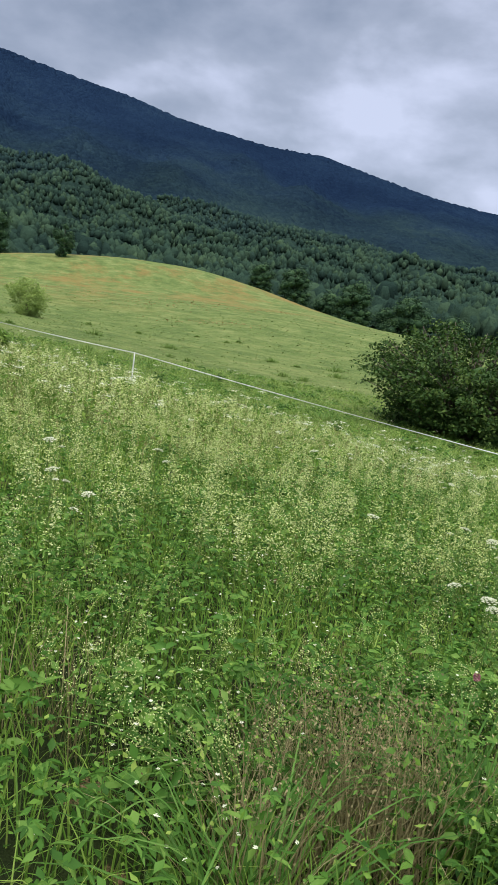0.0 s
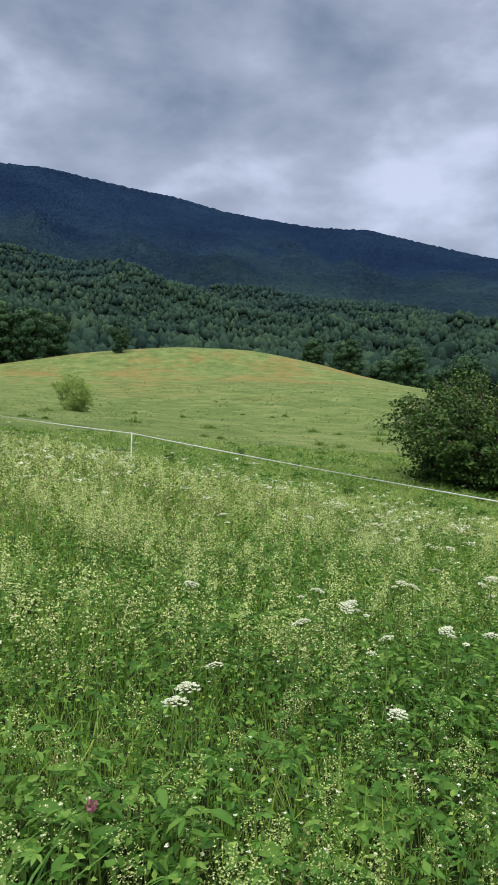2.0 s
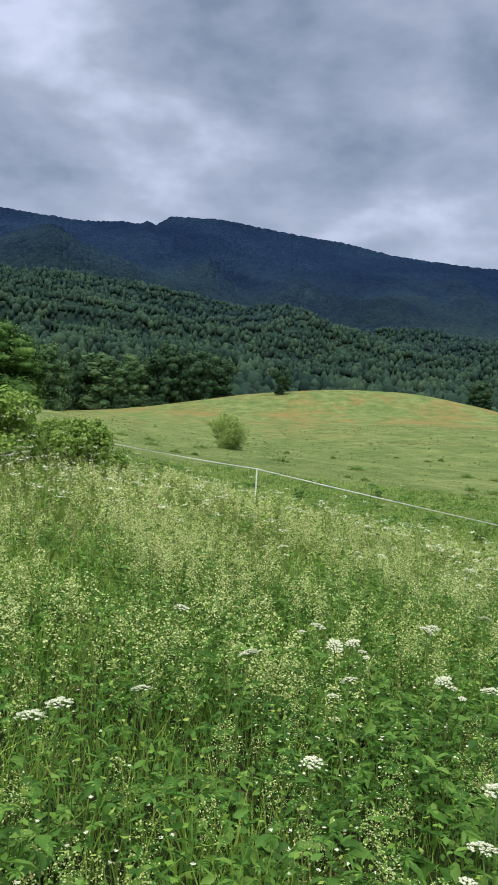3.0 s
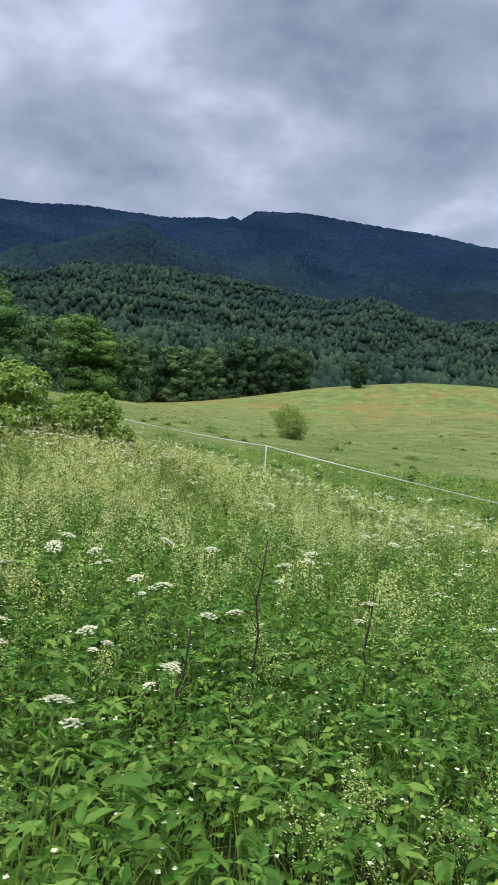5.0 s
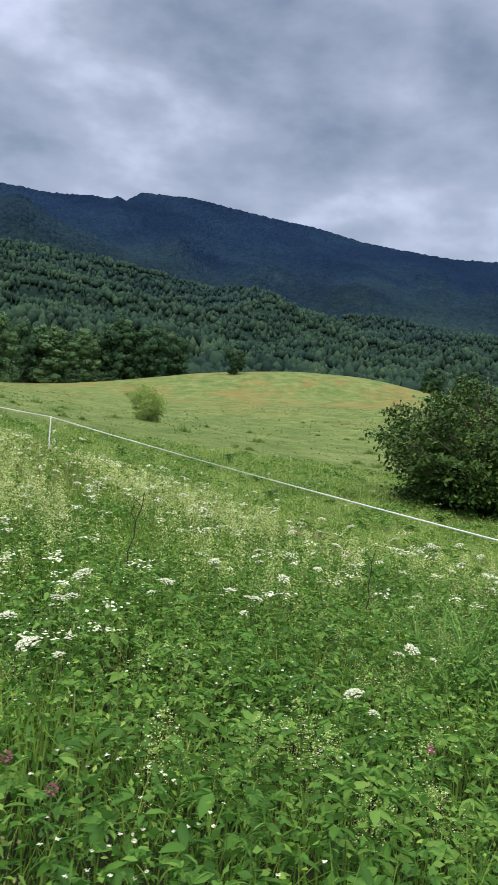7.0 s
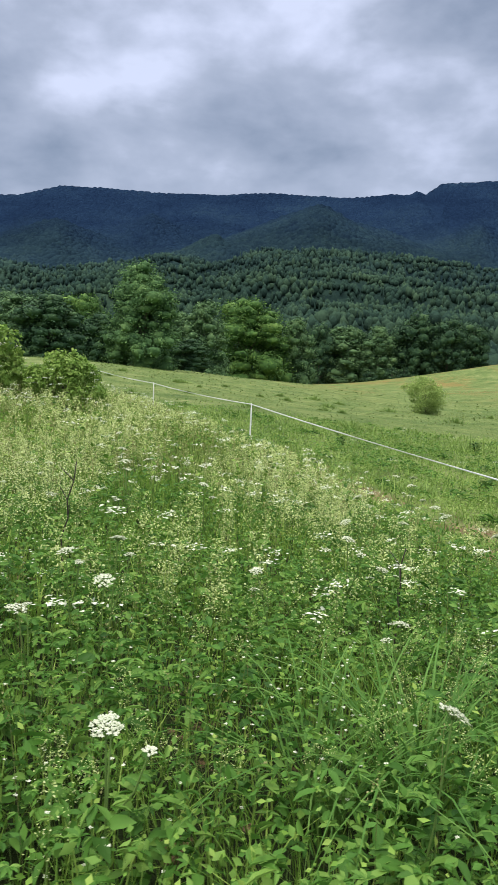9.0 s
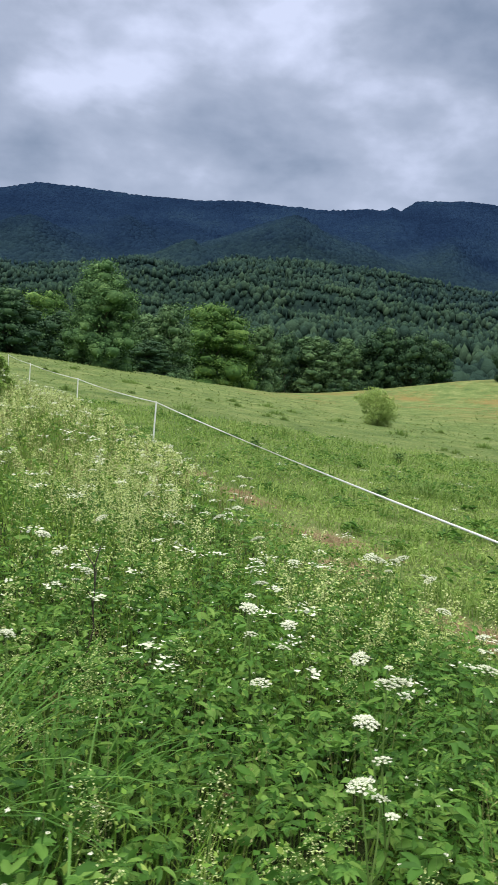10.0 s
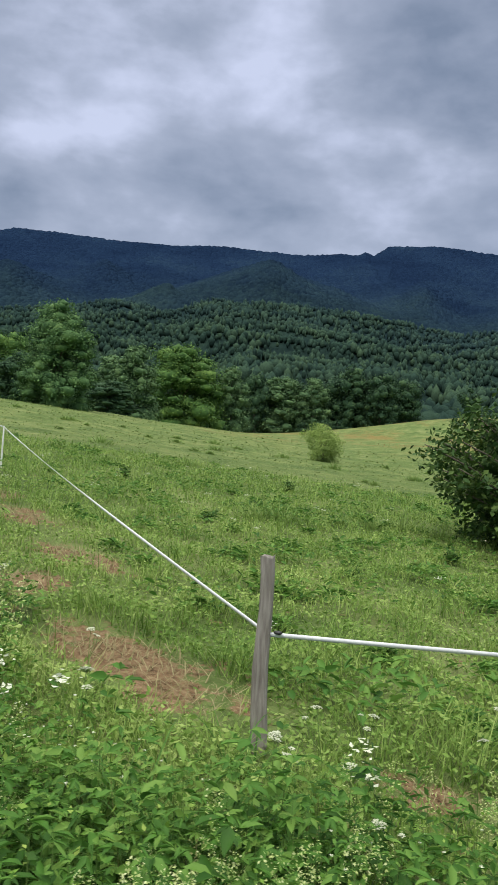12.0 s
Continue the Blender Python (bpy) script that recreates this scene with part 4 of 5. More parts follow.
def scatter(rng, n, d0, d1, x0=-5.0, x1=18.0, y0=-1.5, y1=31.0, meadow=True):
    """Places on the meadow (or off it, on the pasture) at d0 to d1 metres from the walked line."""
    xs = []
    have = 0
    while have < n:
        x, y = rng.uniform(x0, x1, n * 2), rng.uniform(y0, min(y1, 6 + d1), n * 2)
        d = off_track(x, y)
        m = in_meadow(x, y) > rng.random(n * 2)
        ok = (d >= d0) & (d < d1) & (m == meadow) & (y > np.interp(x, TRACK[:, 0], TRACK[:, 1]) - 0.25) & (x > np.where(d < 6, 0.5, -5.0)) & (y < 34 - 0.6 * np.abs(x))
        s, a = fence_side(x, y)
        if meadow:
            ok &= (s > 0.15) | (a < 0)
        xs.append(np.stack([x[ok], y[ok], d[ok]], 1))
        have += ok.sum()
    p = np.concatenate(xs)[:n]
    return p[:, 0], p[:, 1], p[:, 2]


def stuff(name, data, mat, label, category, smooth=False):
    return tagged(new(name, mesh_from(name, data[0], data[1], mat, smooth)), label, category, kind="stuff")


def herb_patch(x, y):
    """Where broad-leaved herbs crowd out the grass (0 to 1)."""
    n = 0.5 + 0.5 * wave_noise(x / 3.1, y / 3.1, 17, 3, 0.6)
    return np.clip(n + 0.35 * np.clip((x - 8) / 3, 0, 1) + 0.30 * np.exp(-((x - 6.3) / 1.6) ** 2) - 0.2 * np.exp(-((x - 1.5) / 1.6) ** 2), 0, 1)


def make_grass():
    rng = np.random.default_rng(50)
    for n, d0, d1, w, hmin, hmax in ((44000, 0.0, 4.0, 0.0068, 0.22, 0.60), (36000, 4.0, 9.5, 0.0100, 0.28, 0.66), (36000, 9.5, 26.0, 0.019, 0.36, 0.74)):
        x, y, d = scatter(rng, n, d0, d1)
        clump = 0.75 + 0.35 * wave_noise(x / 1.6, y / 1.6, 23, 3)
        h = rng.uniform(hmin, hmax, n) * np.clip(clump, 0.5, 1.15) * trodden(d) * (1 - 0.35 * herb_patch(x, y)) * by_fence(x, y)
        lean = rng.gamma(2.0, 0.10, n)
        curl = rng.gamma(2.0, 0.14, n)
        v = blades(np.stack([x, y, land(x, y) - 0.02], 1), h, w * rng.uniform(0.6, 1.5, n), rng.uniform(0, 2 * np.pi, n), lean, curl, 3 if d0 < 1 else 2)
        stuff("meadow_grass", v, GRASS if d0 < 9 else FAR_MEADOW, "tall uncut green meadow grass", "grass")
    # seed heads stand over the leaves
    for n, d0, d1, size, per in ((1100, 1.4, 6.0, 0.007, 20), (2600, 6.0, 26.0, 0.022, 9)):
        x, y, d = scatter(rng, n, d0, d1)
        keep = rng.random(n) > 0.65 * herb_patch(x, y)
        x, y, d = x[keep], y[keep], d[keep]
        n = len(x)
        h = rng.uniform(0.5, 0.8, n) * trodden(d) * by_fence(x, y)
        hd, ln = rng.uniform(0, 2 * np.pi, n), rng.uniform(0.02, 0.16, n)
        base = np.stack([x, y, land(x, y)], 1)
        stalks = blades(base, h, np.full(n, size * 0.35), hd, ln, ln * 0.5)
        u = rng.uniform(0.72, 1.02, (n, per))
        out = np.stack([np.cos(hd), np.sin(hd)], 1)
        at = np.repeat(base[:, None], per, 1)
        bow = (ln[:, None] * u + ln[:, None] * 0.5 * u * u) * h[:, None]
        at[:, :, :2] += out[:, None] * bow[:, :, None] + rng.normal(size=(n, per, 2)) * 0.014
        at[:, :, 2] += h[:, None] * u
        heads = flakes(at.reshape(-1, 3), size * rng.uniform(0.7, 1.5, n * per), rng, -0.6)
        stuff("seed_heads", joined([stalks, heads]), SEED_GRASS, "pale ripening grass seed heads", "grass")


def make_grass_behind():
    """Rough grass on the side that is left behind."""
    rng = np.random.default_rng(57)
    n = 22000
    x, y = rng.uniform(-7, 22, n), rng.uniform(-9, 6, n)
    ok = (y < np.interp(x, TRACK[:, 0], TRACK[:, 1]) - 0.2) | (x < 0.4)
    x, y = x[ok], y[ok]
    n = len(x)
    h = rng.uniform(0.2, 0.5, n) * trodden(off_track(x, y))
    v = blades(np.stack([x, y, land(x, y) - 0.02], 1), h, 0.016 * rng.uniform(0.6, 1.4, n), rng.uniform(0, 2 * np.pi, n), rng.gamma(2, 0.12, n), rng.gamma(2, 0.12, n), 2)
    stuff("meadow_grass", v, GRASS, "rough grass beside the walked line", "grass")


def make_dry_grass():
    rng = np.random.default_rng(51)
    n = 1000
    c = np.array(((2.49, 2.12), (2.55, 1.92), (2.72, 1.94), (2.2, 1.88), (1.80, 2.78)))[rng.choice(5, n, p=(0.3, 0.25, 0.25, 0.15, 0.05))]
    x, y = c[:, 0] + rng.normal(size=n) * 0.10, c[:, 1] + rng.normal(size=n) * 0.10
    v = blades(np.stack([x, y, land(x, y)], 1), rng.uniform(0.25, 0.6, n), 0.0045 * rng.uniform(0.6, 1.4, n), rng.uniform(0, 2 * np.pi, n), rng.gamma(2, 0.12, n), rng.gamma(2, 0.1, n))
    u = rng.integers(0, n, 3500)
    tips = np.stack([x[u], y[u], land(x[u], y[u])], 1) + np.stack([rng.normal(size=3500) * 0.06, rng.normal(size=3500) * 0.06, rng.uniform(0.34, 0.62, 3500)], 1)
    stuff("withered_grass", joined([v, flakes(tips, 0.008 * rng.uniform(0.6, 1.5, 3500), rng, -0.5)]), DRY_GRASS, "patch of withered brown grass in flower", "grass")
    # litter on the cleared strip
    m = 60000
    x, y = rng.uniform(7.0, 17.0, m), rng.uniform(6.0, 18.0, m)
    ok = bare(x, y) > 0.3 + rng.random(m) * 0.5
    x, y = x[ok], y[ok]
    n = len(x)
    v = blades(np.stack([x, y, land(x, y) + 0.004], 1), rng.uniform(0.05, 0.16, n), 0.006 * rng.uniform(0.6, 1.6, n), rng.uniform(0, 2 * np.pi, n), rng.uniform(0.9, 1.6, n), rng.uniform(0.0, 0.4, n), 2)
    stuff("mown_litter", v, DRY_GRASS, "dry brown mown grass lying on bare soil", "litter")


def make_herbs():
    rng = np.random.default_rng(52)
    for n, d0, d1, scale, per, x0, lift in ((4700, 0.3, 4.2, 0.88, 12, 0.5, 0.95), (2700, 4.2, 9.0, 1.05, 9, -5.0, 0.85), (1100, 9.0, 20.0, 1.6, 5, -5.0, 1.0), (1500, 1.0, 4.2, 0.82, 13, 12.4, 1.25)):
        x, y, d = scatter(rng, int(n * 1.6), d0, d1, x0)
        keep = herb_patch(x, y) > rng.uniform(0.1, 1.0, len(x))
        x, y, d = x[keep][:n], y[keep][:n], d[keep][:n]
        n = len(x)
        base = np.stack([x, y, land(x, y)], 1)
        h = rng.uniform(0.20, 0.50, n) * trodden(d) * lift
        # leaflets sit in threes at the ends of leaf stalks
        per = per // 3 * 3
        spread = np.tile((-0.95, 0.0, 0.95), per // 3)
        stalk = np.repeat(rng.uniform(0, 2 * np.pi, (n, per // 3)), 3, 1)
        tier = np.repeat(rng.uniform(0.35, 1.0, (n, per // 3)), 3, 1)
        reach = np.repeat(rng.uniform(0.03, 0.13, (n, per // 3)), 3, 1) * scale
        hd = stalk + spread + rng.normal(size=(n, per)) * 0.12
        at = np.repeat(base[:, None], per, 1)
        at[:, :, 0] += np.cos(stalk) * reach
        at[:, :, 1] += np.sin(stalk) * reach
        at[:, :, 2] += h[:, None] * tier
        dirs = np.stack([np.cos(hd), np.sin(hd), np.repeat(rng.uniform(-0.5, 0.35, (n, per // 3)), 3, 1)], 2).reshape(-1, 3)
        up = rng.normal(size=(n * per, 3)) * 0.35 + np.array((0, 0, 1.0))
        ln = (0.03 + 0.07 * rng.random(n * per) ** 1.3) * np.repeat(rng.uniform(0.65, 1.3, n), per) * scale
        lf = leaves(at.reshape(-1, 3), dirs, up, ln, ln * rng.uniform(0.32, 0.55, n * per))
        st = blades(base, h, np.full(n, 0.005), rng.uniform(0, 2 * np.pi, n), rng.uniform(0, 0.15, n), np.zeros(n), 2)
        stuff("goutweed_leaves", lf, HERB, "broad fresh green herb leaves in the meadow", "herbs")
        stuff("goutweed_stems", st, STEM, "thin green herb stems in the meadow", "herbs")
    # vetch-like fine leaves fill the sward
    n = 62000
    x, y, d = scatter(rng, n, 0.2, 7.0)
    z = land(x, y) + rng.uniform(0.08, 0.46, n) * trodden(d)
    stuff("fine_herb_leaves", flakes(np.stack([x, y, z], 1), rng.uniform(0.014, 0.042, n), rng, 0.3), HERB, "small herb leaves filling the sward", "herbs")
    n = 22000
    x, y, d = scatter(rng, n, 0.4, 6.0)
    z = land(x, y) + rng.uniform(0.15, 0.5, n) * trodden(d)
    stuff("vetch_leaves", flakes(np.stack([x, y, z], 1), rng.uniform(0.012, 0.03, n), rng, 0.5), GRASS, "small yellow-green vetch leaves over the herbs", "herbs")
    n = 24000
    x, y, d = scatter(rng, n, 7.0, 24.0)
    z = land(x, y) + rng.uniform(0.15, 0.6, n) * by_fence(x, y)
    stuff("fine_herb_leaves", flakes(np.stack([x, y, z], 1), rng.uniform(0.03, 0.06, n), rng, 0.2), GRASS, "small leaves of the far meadow", "herbs")


def make_other_herbs():
    """Cranesbill with lobed leaves and willowherb with narrow ones, between the goutweed."""
    rng = np.random.default_rng(58)
    n, per = 4200, 7
    x, y, d = scatter(rng, n, 0.35, 4.6)
    z = land(x, y) + rng.uniform(0.12, 0.5, n) * trodden(d)
    turn = np.repeat(rng.uniform(0, 2 * np.pi, n), per)
    lobe = np.tile(np.linspace(-2.0, 2.0, per), n)
    tilt = np.repeat(rng.uniform(-0.35, 0.35, n), per)
    at = np.repeat(np.stack([x, y, z], 1), per, 0)
    dirs = np.stack([np.cos(turn + lobe), np.sin(turn + lobe), tilt * np.cos(lobe)], 1)
    up = np.repeat(rng.normal(size=(n, 3)) * 0.3 + np.array((0, 0, 1.0)), per, 0)
    ln = np.repeat(rng.uniform(0.022, 0.048, n), per) * (1 - 0.12 * np.abs(lobe))
    stuff("cranesbill_leaves", leaves(at, dirs, up, ln, ln * 0.42), HERB, "round lobed cranesbill leaves among the herbs", "herbs")
    n, per = 650, 14
    x, y, d = scatter(rng, n * 3, 0.6, 5.0)
    keep = wave_noise(x / 1.3, y / 1.3, 37, 2) > rng.uniform(-0.2, 0.9, len(x))
    x, y, d = x[keep][:n], y[keep][:n], d[keep][:n]
    n = len(x)
    h = rng.uniform(0.35, 0.65, n) * trodden(d)
    base = np.stack([x, y, land(x, y)], 1)
    lean = rng.normal(size=(n, 2)) * 0.08
    u = np.tile(np.linspace(0.25, 1.0, per), (n, 1))
    a = np.tile(np.arange(per) * 2.4, (n, 1)) + rng.uniform(0, 6, (n, 1))
    at = np.repeat(base[:, None], per, 1)
    at[:, :, :2] += lean[:, None] * (u * h[:, None])[:, :, None]
    at[:, :, 2] += u * h[:, None]
    dirs = np.stack([np.cos(a), np.sin(a), 0.75 * u - 0.1], 2).reshape(-1, 3)
    ln = (0.085 * (1.15 - 0.6 * u) * rng.uniform(0.7, 1.2, (n, 1))).ravel()
    stuff("willowherb_leaves", leaves(at.reshape(-1, 3), dirs, rng.normal(size=(n * per, 3)) * 0.25 + np.array((0, 0, 1.0)), ln, ln * 0.2), HERB, "narrow willowherb leaves on upright stems", "herbs")
    stuff("willowherb_stems", blades(base, h, np.full(n, 0.005), np.arctan2(lean[:, 1], lean[:, 0]), np.linalg.norm(lean, axis=1), np.zeros(n), 2), STEM, "upright willowherb stems", "stems")


def make_bedstraw():
    rng = np.random.default_rng(53)
    for n, d0, d1, per, size, tall, x0 in ((330, 1.2, 3.5, 190, 0.0062, 0.60, 0.5), (1900, 3.5, 10.0, 88, 0.0128, 0.74, -5.0), (2100, 10.0, 26.0, 36, 0.028, 0.82, -5.0), (210, 1.3, 4.0, 150, 0.0076, 0.62, 14.2)):
        x, y, d = scatter(rng, n * 3, d0, d1, x0)
        gather = wave_noise(x / 2.6, y / 2.6, 29, 3, 0.6) + 0.25 * np.clip((d - 3) / 4, 0, 1) + 0.3 * np.exp(-((x - 4.0) / 2.0) ** 2) - 0.55 * (d < 2.2) * (x < 2.9) + 0.9 * np.exp(-((x - 3.7) / 0.8) ** 2) * (d < 2.8)
        keep = gather > rng.uniform(-0.15, 0.75, len(x))
        x, y, d = x[keep][:n], y[keep][:n], d[keep][:n]
        n = len(x)
        base = np.stack([x, y, land(x, y)], 1)
        h = rng.uniform(0.5, 1.0, n) * tall * trodden(d) * by_fence(x, y)
        hd, ln = rng.uniform(0, 2 * np.pi, n), rng.uniform(0.0, 0.3, n)
        st = blades(base, h, np.full(n, 0.004 + size * 0.1), hd, ln, ln * 0.3)
        u = rng.beta(4.2, 1.5, (n, per))
        wide = 0.052 * np.sin(np.clip((u - 0.15) / 0.9, 0, 1) * np.pi) ** 0.7 + 0.008
        a = rng.integers(0, 7, (n, per)) * (2 * np.pi / 7) + hd[:, None] + rng.normal(size=(n, per)) * 0.2
        rad = wide * np.sqrt(rng.random((n, per)))
        at = np.repeat(base[:, None], per, 1)
        bow = (ln[:, None] * u + 0.3 * ln[:, None] * u * u) * h[:, None]
        at[:, :, 0] += np.cos(hd)[:, None] * bow + np.cos(a) * rad
        at[:, :, 1] += np.sin(hd)[:, None] * bow + np.sin(a) * rad
        at[:, :, 2] += h[:, None] * u + rad * 0.4
        fl = flakes(at.reshape(-1, 3), size * rng.uniform(0.6, 1.5, n * per), rng, 0.4)
        stuff("bedstraw", fl, BEDSTRAW, "frothy cream bedstraw flowers among the grass", "flowers")
        stuff("bedstraw_stems", st, STEM, "thin stems of flowering bedstraw", "stems")
    # stitchwort: small white stars low in the grass
    n = 2600
    x, y, d = scatter(rng, n * 3, 0.7, 4.5)
    keep = wave_noise(x / 1.8, y / 1.8, 31, 2) + 0.5 * np.exp(-((x - 7.5) / 1.8) ** 2) > rng.uniform(-0.3, 0.9, len(x))
    x, y, d = x[keep][:n], y[keep][:n], d[keep][:n]
    n = len(x)
    z = land(x, y) + rng.uniform(0.22, 0.46, n) * trodden(d)
    c = np.stack([x, y, z], 1)
    pet = []
    for k in range(5):
        a = k * 2 * np.pi / 5 + rng.uniform(0, 1, n)
        pet.append(c + np.stack([np.cos(a), np.sin(a), 0.25 * np.ones(n)], 1) * 0.004)
    stuff("stitchwort", flakes(np.concatenate(pet), rng.uniform(0.006, 0.011, n * 5), rng, 0.75), PETAL, "tiny white star flowers scattered in the grass", "flowers")


def umbel(rng, radius, sprays=24, per=26, size=0.0053):
    """One flat flower head: spokes from the stem's top that end in small clusters of petals."""
    spokes, at = [], []
    for i in range(sprays):
        q = math.sqrt((i + 0.5) / sprays) * radius
        a = i * 2.39996 + rng.normal() * 0.12
        tip = np.array((q * math.cos(a), q * math.sin(a), radius * 0.42 - 0.35 * q * q / radius + rng.normal() * radius * 0.03))
        spokes.append(tube([(0, 0, -0.01), tip * np.array((0.55, 0.55, 0.5)), tip], [0.0012, 0.001, 0.0008], 3))
        for _ in range(per):
            o = rng.normal(size=3) * np.array((1, 1, 0.3)) * radius * 0.08
            at.append(tip + o)
    return joined(spokes), flakes(np.array(at), size * rng.uniform(0.7, 1.4, len(at)), rng, 0.8)


def make_umbellifer(seed, height, heads):
    rng = np.random.default_rng(seed)
    root = new("hogweed")
    tip = np.array((rng.normal() * 0.04, rng.normal() * 0.04, height))
    mid = tip * 0.5 + np.array((rng.normal() * 0.015, rng.normal() * 0.015, 0))
    part("stem", tube([(0, 0, -0.05), mid * 0.5, mid, (mid + tip) / 2, tip], [0.0045, 0.004, 0.0035, 0.003, 0.0025], 6), STEM, root, smooth=True)
    for k in range(heads):
        if k == 0:
            top, rad = tip, rng.uniform(0.034, 0.045)
        else:
            a = rng.uniform(0, 2 * np.pi)
            top = mid + np.array((math.cos(a) * 0.10, math.sin(a) * 0.10, height * rng.uniform(0.32, 0.48)))
            rad = rng.uniform(0.018, 0.03)
            part("side_stem", tube([mid, (mid + top) / 2 + np.array((math.cos(a), math.sin(a), 0)) * 0.02, top], [0.004, 0.003, 0.0025], 5), STEM, root)
        sp, fl = umbel(rng, rad, 26 if k == 0 else 15)
        head = part("flower_head", fl, PETAL, root, "flat white flower head")
        spokes = part("spokes", sp, STEM, head)
        head.matrix_basis = Matrix.Translation(Vector(top)) @ Euler((rng.normal() * 0.18, rng.normal() * 0.18, rng.uniform(0, 6))).to_matrix().to_4x4()
    for k in range(3):
        a = rng.uniform(0, 2 * np.pi)
        d = np.array((math.cos(a), math.sin(a), 0.2))
        n = 9
        at = np.array([(0, 0, height * 0.2) + d * (0.05 + 0.03 * (i // 2)) for i in range(n)])
        sgn = np.array([0 if i == n - 1 else (1 if i % 2 else -1) for i in range(n)])
        side = np.array((-d[1], d[0], 0))
        dirs = d[None] * 0.6 + side[None] * sgn[:, None] + np.array((0, 0, -0.1))
        part("leaf", leaves(at, dirs, np.tile((0, 0, 1.0), (n, 1)) + rng.normal(size=(n, 3)) * 0.2, np.full(n, 0.075), np.full(n, 0.034)), HERB, root)
    return tagged(root, "tall hogweed with flat white flower heads among the grass", "wildflower", "umbellifers in the meadow")


def make_umbellifers():
    rng = np.random.default_rng(54)
    kinds = [make_umbellifer(60 + i, h, k) for i, (h, k) in enumerate(((0.62, 2), (0.65, 1), (0.58, 3), (0.66, 2), (0.60, 1)))]
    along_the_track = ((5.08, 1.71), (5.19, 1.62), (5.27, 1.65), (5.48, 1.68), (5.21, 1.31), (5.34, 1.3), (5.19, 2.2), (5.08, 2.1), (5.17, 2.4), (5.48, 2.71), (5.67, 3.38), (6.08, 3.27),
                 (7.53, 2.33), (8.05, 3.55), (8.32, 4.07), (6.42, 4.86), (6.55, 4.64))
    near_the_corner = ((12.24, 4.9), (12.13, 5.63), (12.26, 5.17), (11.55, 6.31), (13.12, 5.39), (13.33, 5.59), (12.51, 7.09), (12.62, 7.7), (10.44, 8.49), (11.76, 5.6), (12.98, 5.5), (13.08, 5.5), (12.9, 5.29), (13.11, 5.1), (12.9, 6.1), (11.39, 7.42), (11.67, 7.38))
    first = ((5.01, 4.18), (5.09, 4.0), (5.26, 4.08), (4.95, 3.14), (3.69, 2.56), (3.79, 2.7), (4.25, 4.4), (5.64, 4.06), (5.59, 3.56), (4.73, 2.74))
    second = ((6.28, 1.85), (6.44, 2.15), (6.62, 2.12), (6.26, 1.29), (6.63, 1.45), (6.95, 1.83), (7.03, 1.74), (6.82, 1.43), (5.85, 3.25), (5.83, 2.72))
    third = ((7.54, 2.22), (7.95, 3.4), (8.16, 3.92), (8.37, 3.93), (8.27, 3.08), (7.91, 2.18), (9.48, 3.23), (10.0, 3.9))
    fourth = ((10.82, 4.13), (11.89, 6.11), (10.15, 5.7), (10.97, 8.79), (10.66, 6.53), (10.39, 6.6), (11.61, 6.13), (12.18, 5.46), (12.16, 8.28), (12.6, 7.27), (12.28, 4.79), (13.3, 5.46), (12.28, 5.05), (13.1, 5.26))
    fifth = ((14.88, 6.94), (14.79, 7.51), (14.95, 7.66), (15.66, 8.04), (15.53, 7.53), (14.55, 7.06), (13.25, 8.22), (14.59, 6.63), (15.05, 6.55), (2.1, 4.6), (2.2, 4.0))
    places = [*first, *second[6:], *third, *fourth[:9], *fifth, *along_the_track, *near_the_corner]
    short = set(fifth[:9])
    x, y, d = scatter(rng, 120, 2.8, 9.0)
    w = wave_noise(x / 2.2, y / 2.2, 41, 2) + 0.4 * np.clip((x - 6) / 4, -0.5, 1) > rng.uniform(-0.3, 0.8, len(x))
    places += [(float(a), float(b)) for a, b in zip(x[w], y[w])]
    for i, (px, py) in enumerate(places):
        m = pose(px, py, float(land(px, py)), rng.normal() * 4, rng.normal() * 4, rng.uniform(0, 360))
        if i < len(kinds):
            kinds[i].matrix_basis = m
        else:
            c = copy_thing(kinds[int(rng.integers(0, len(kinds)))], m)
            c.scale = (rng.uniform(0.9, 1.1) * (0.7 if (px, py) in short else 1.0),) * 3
    # the far ones, past counting
    for n, d0, d1, x0, small in ((380, 8.0, 24.0, -5.0, 1.0), (170, 2.8, 10.0, 7.5, 0.85)):
        x, y, d = scatter(rng, n, d0, d1, x0)
        n = len(x)
        low = land(x, y)
        c = np.stack([x, y, low + rng.uniform(0.55, 0.9, n) * (0.8 if small < 1 else 1.05) * by_fence(x, y)], 1)
        at = np.repeat(c[:, None], 16, 1)
        spread = rng.uniform(0.6, 1.15, (n, 1)) * small
        at[:, :, :2] += rng.normal(size=(n, 16, 2)) * 0.045 * spread[:, :, None]
        at[:, :, 2] += rng.normal(size=(n, 16)) * 0.012 * spread
        fl = flakes(at.reshape(-1, 3), rng.uniform(0.02, 0.036, n * 16) * small, rng, 0.85)
        stuff("far_umbels", fl, PETAL, "white umbels across the far meadow", "flowers")
        st = blades(np.stack([x, y, low], 1), c[:, 2] - low, np.full(n, 0.011 * small), rng.uniform(0, 6, n), np.zeros(n), np.zeros(n), 2)
        stuff("far_umbel_stems", st, STEM, "stems of the far white umbels", "stems")


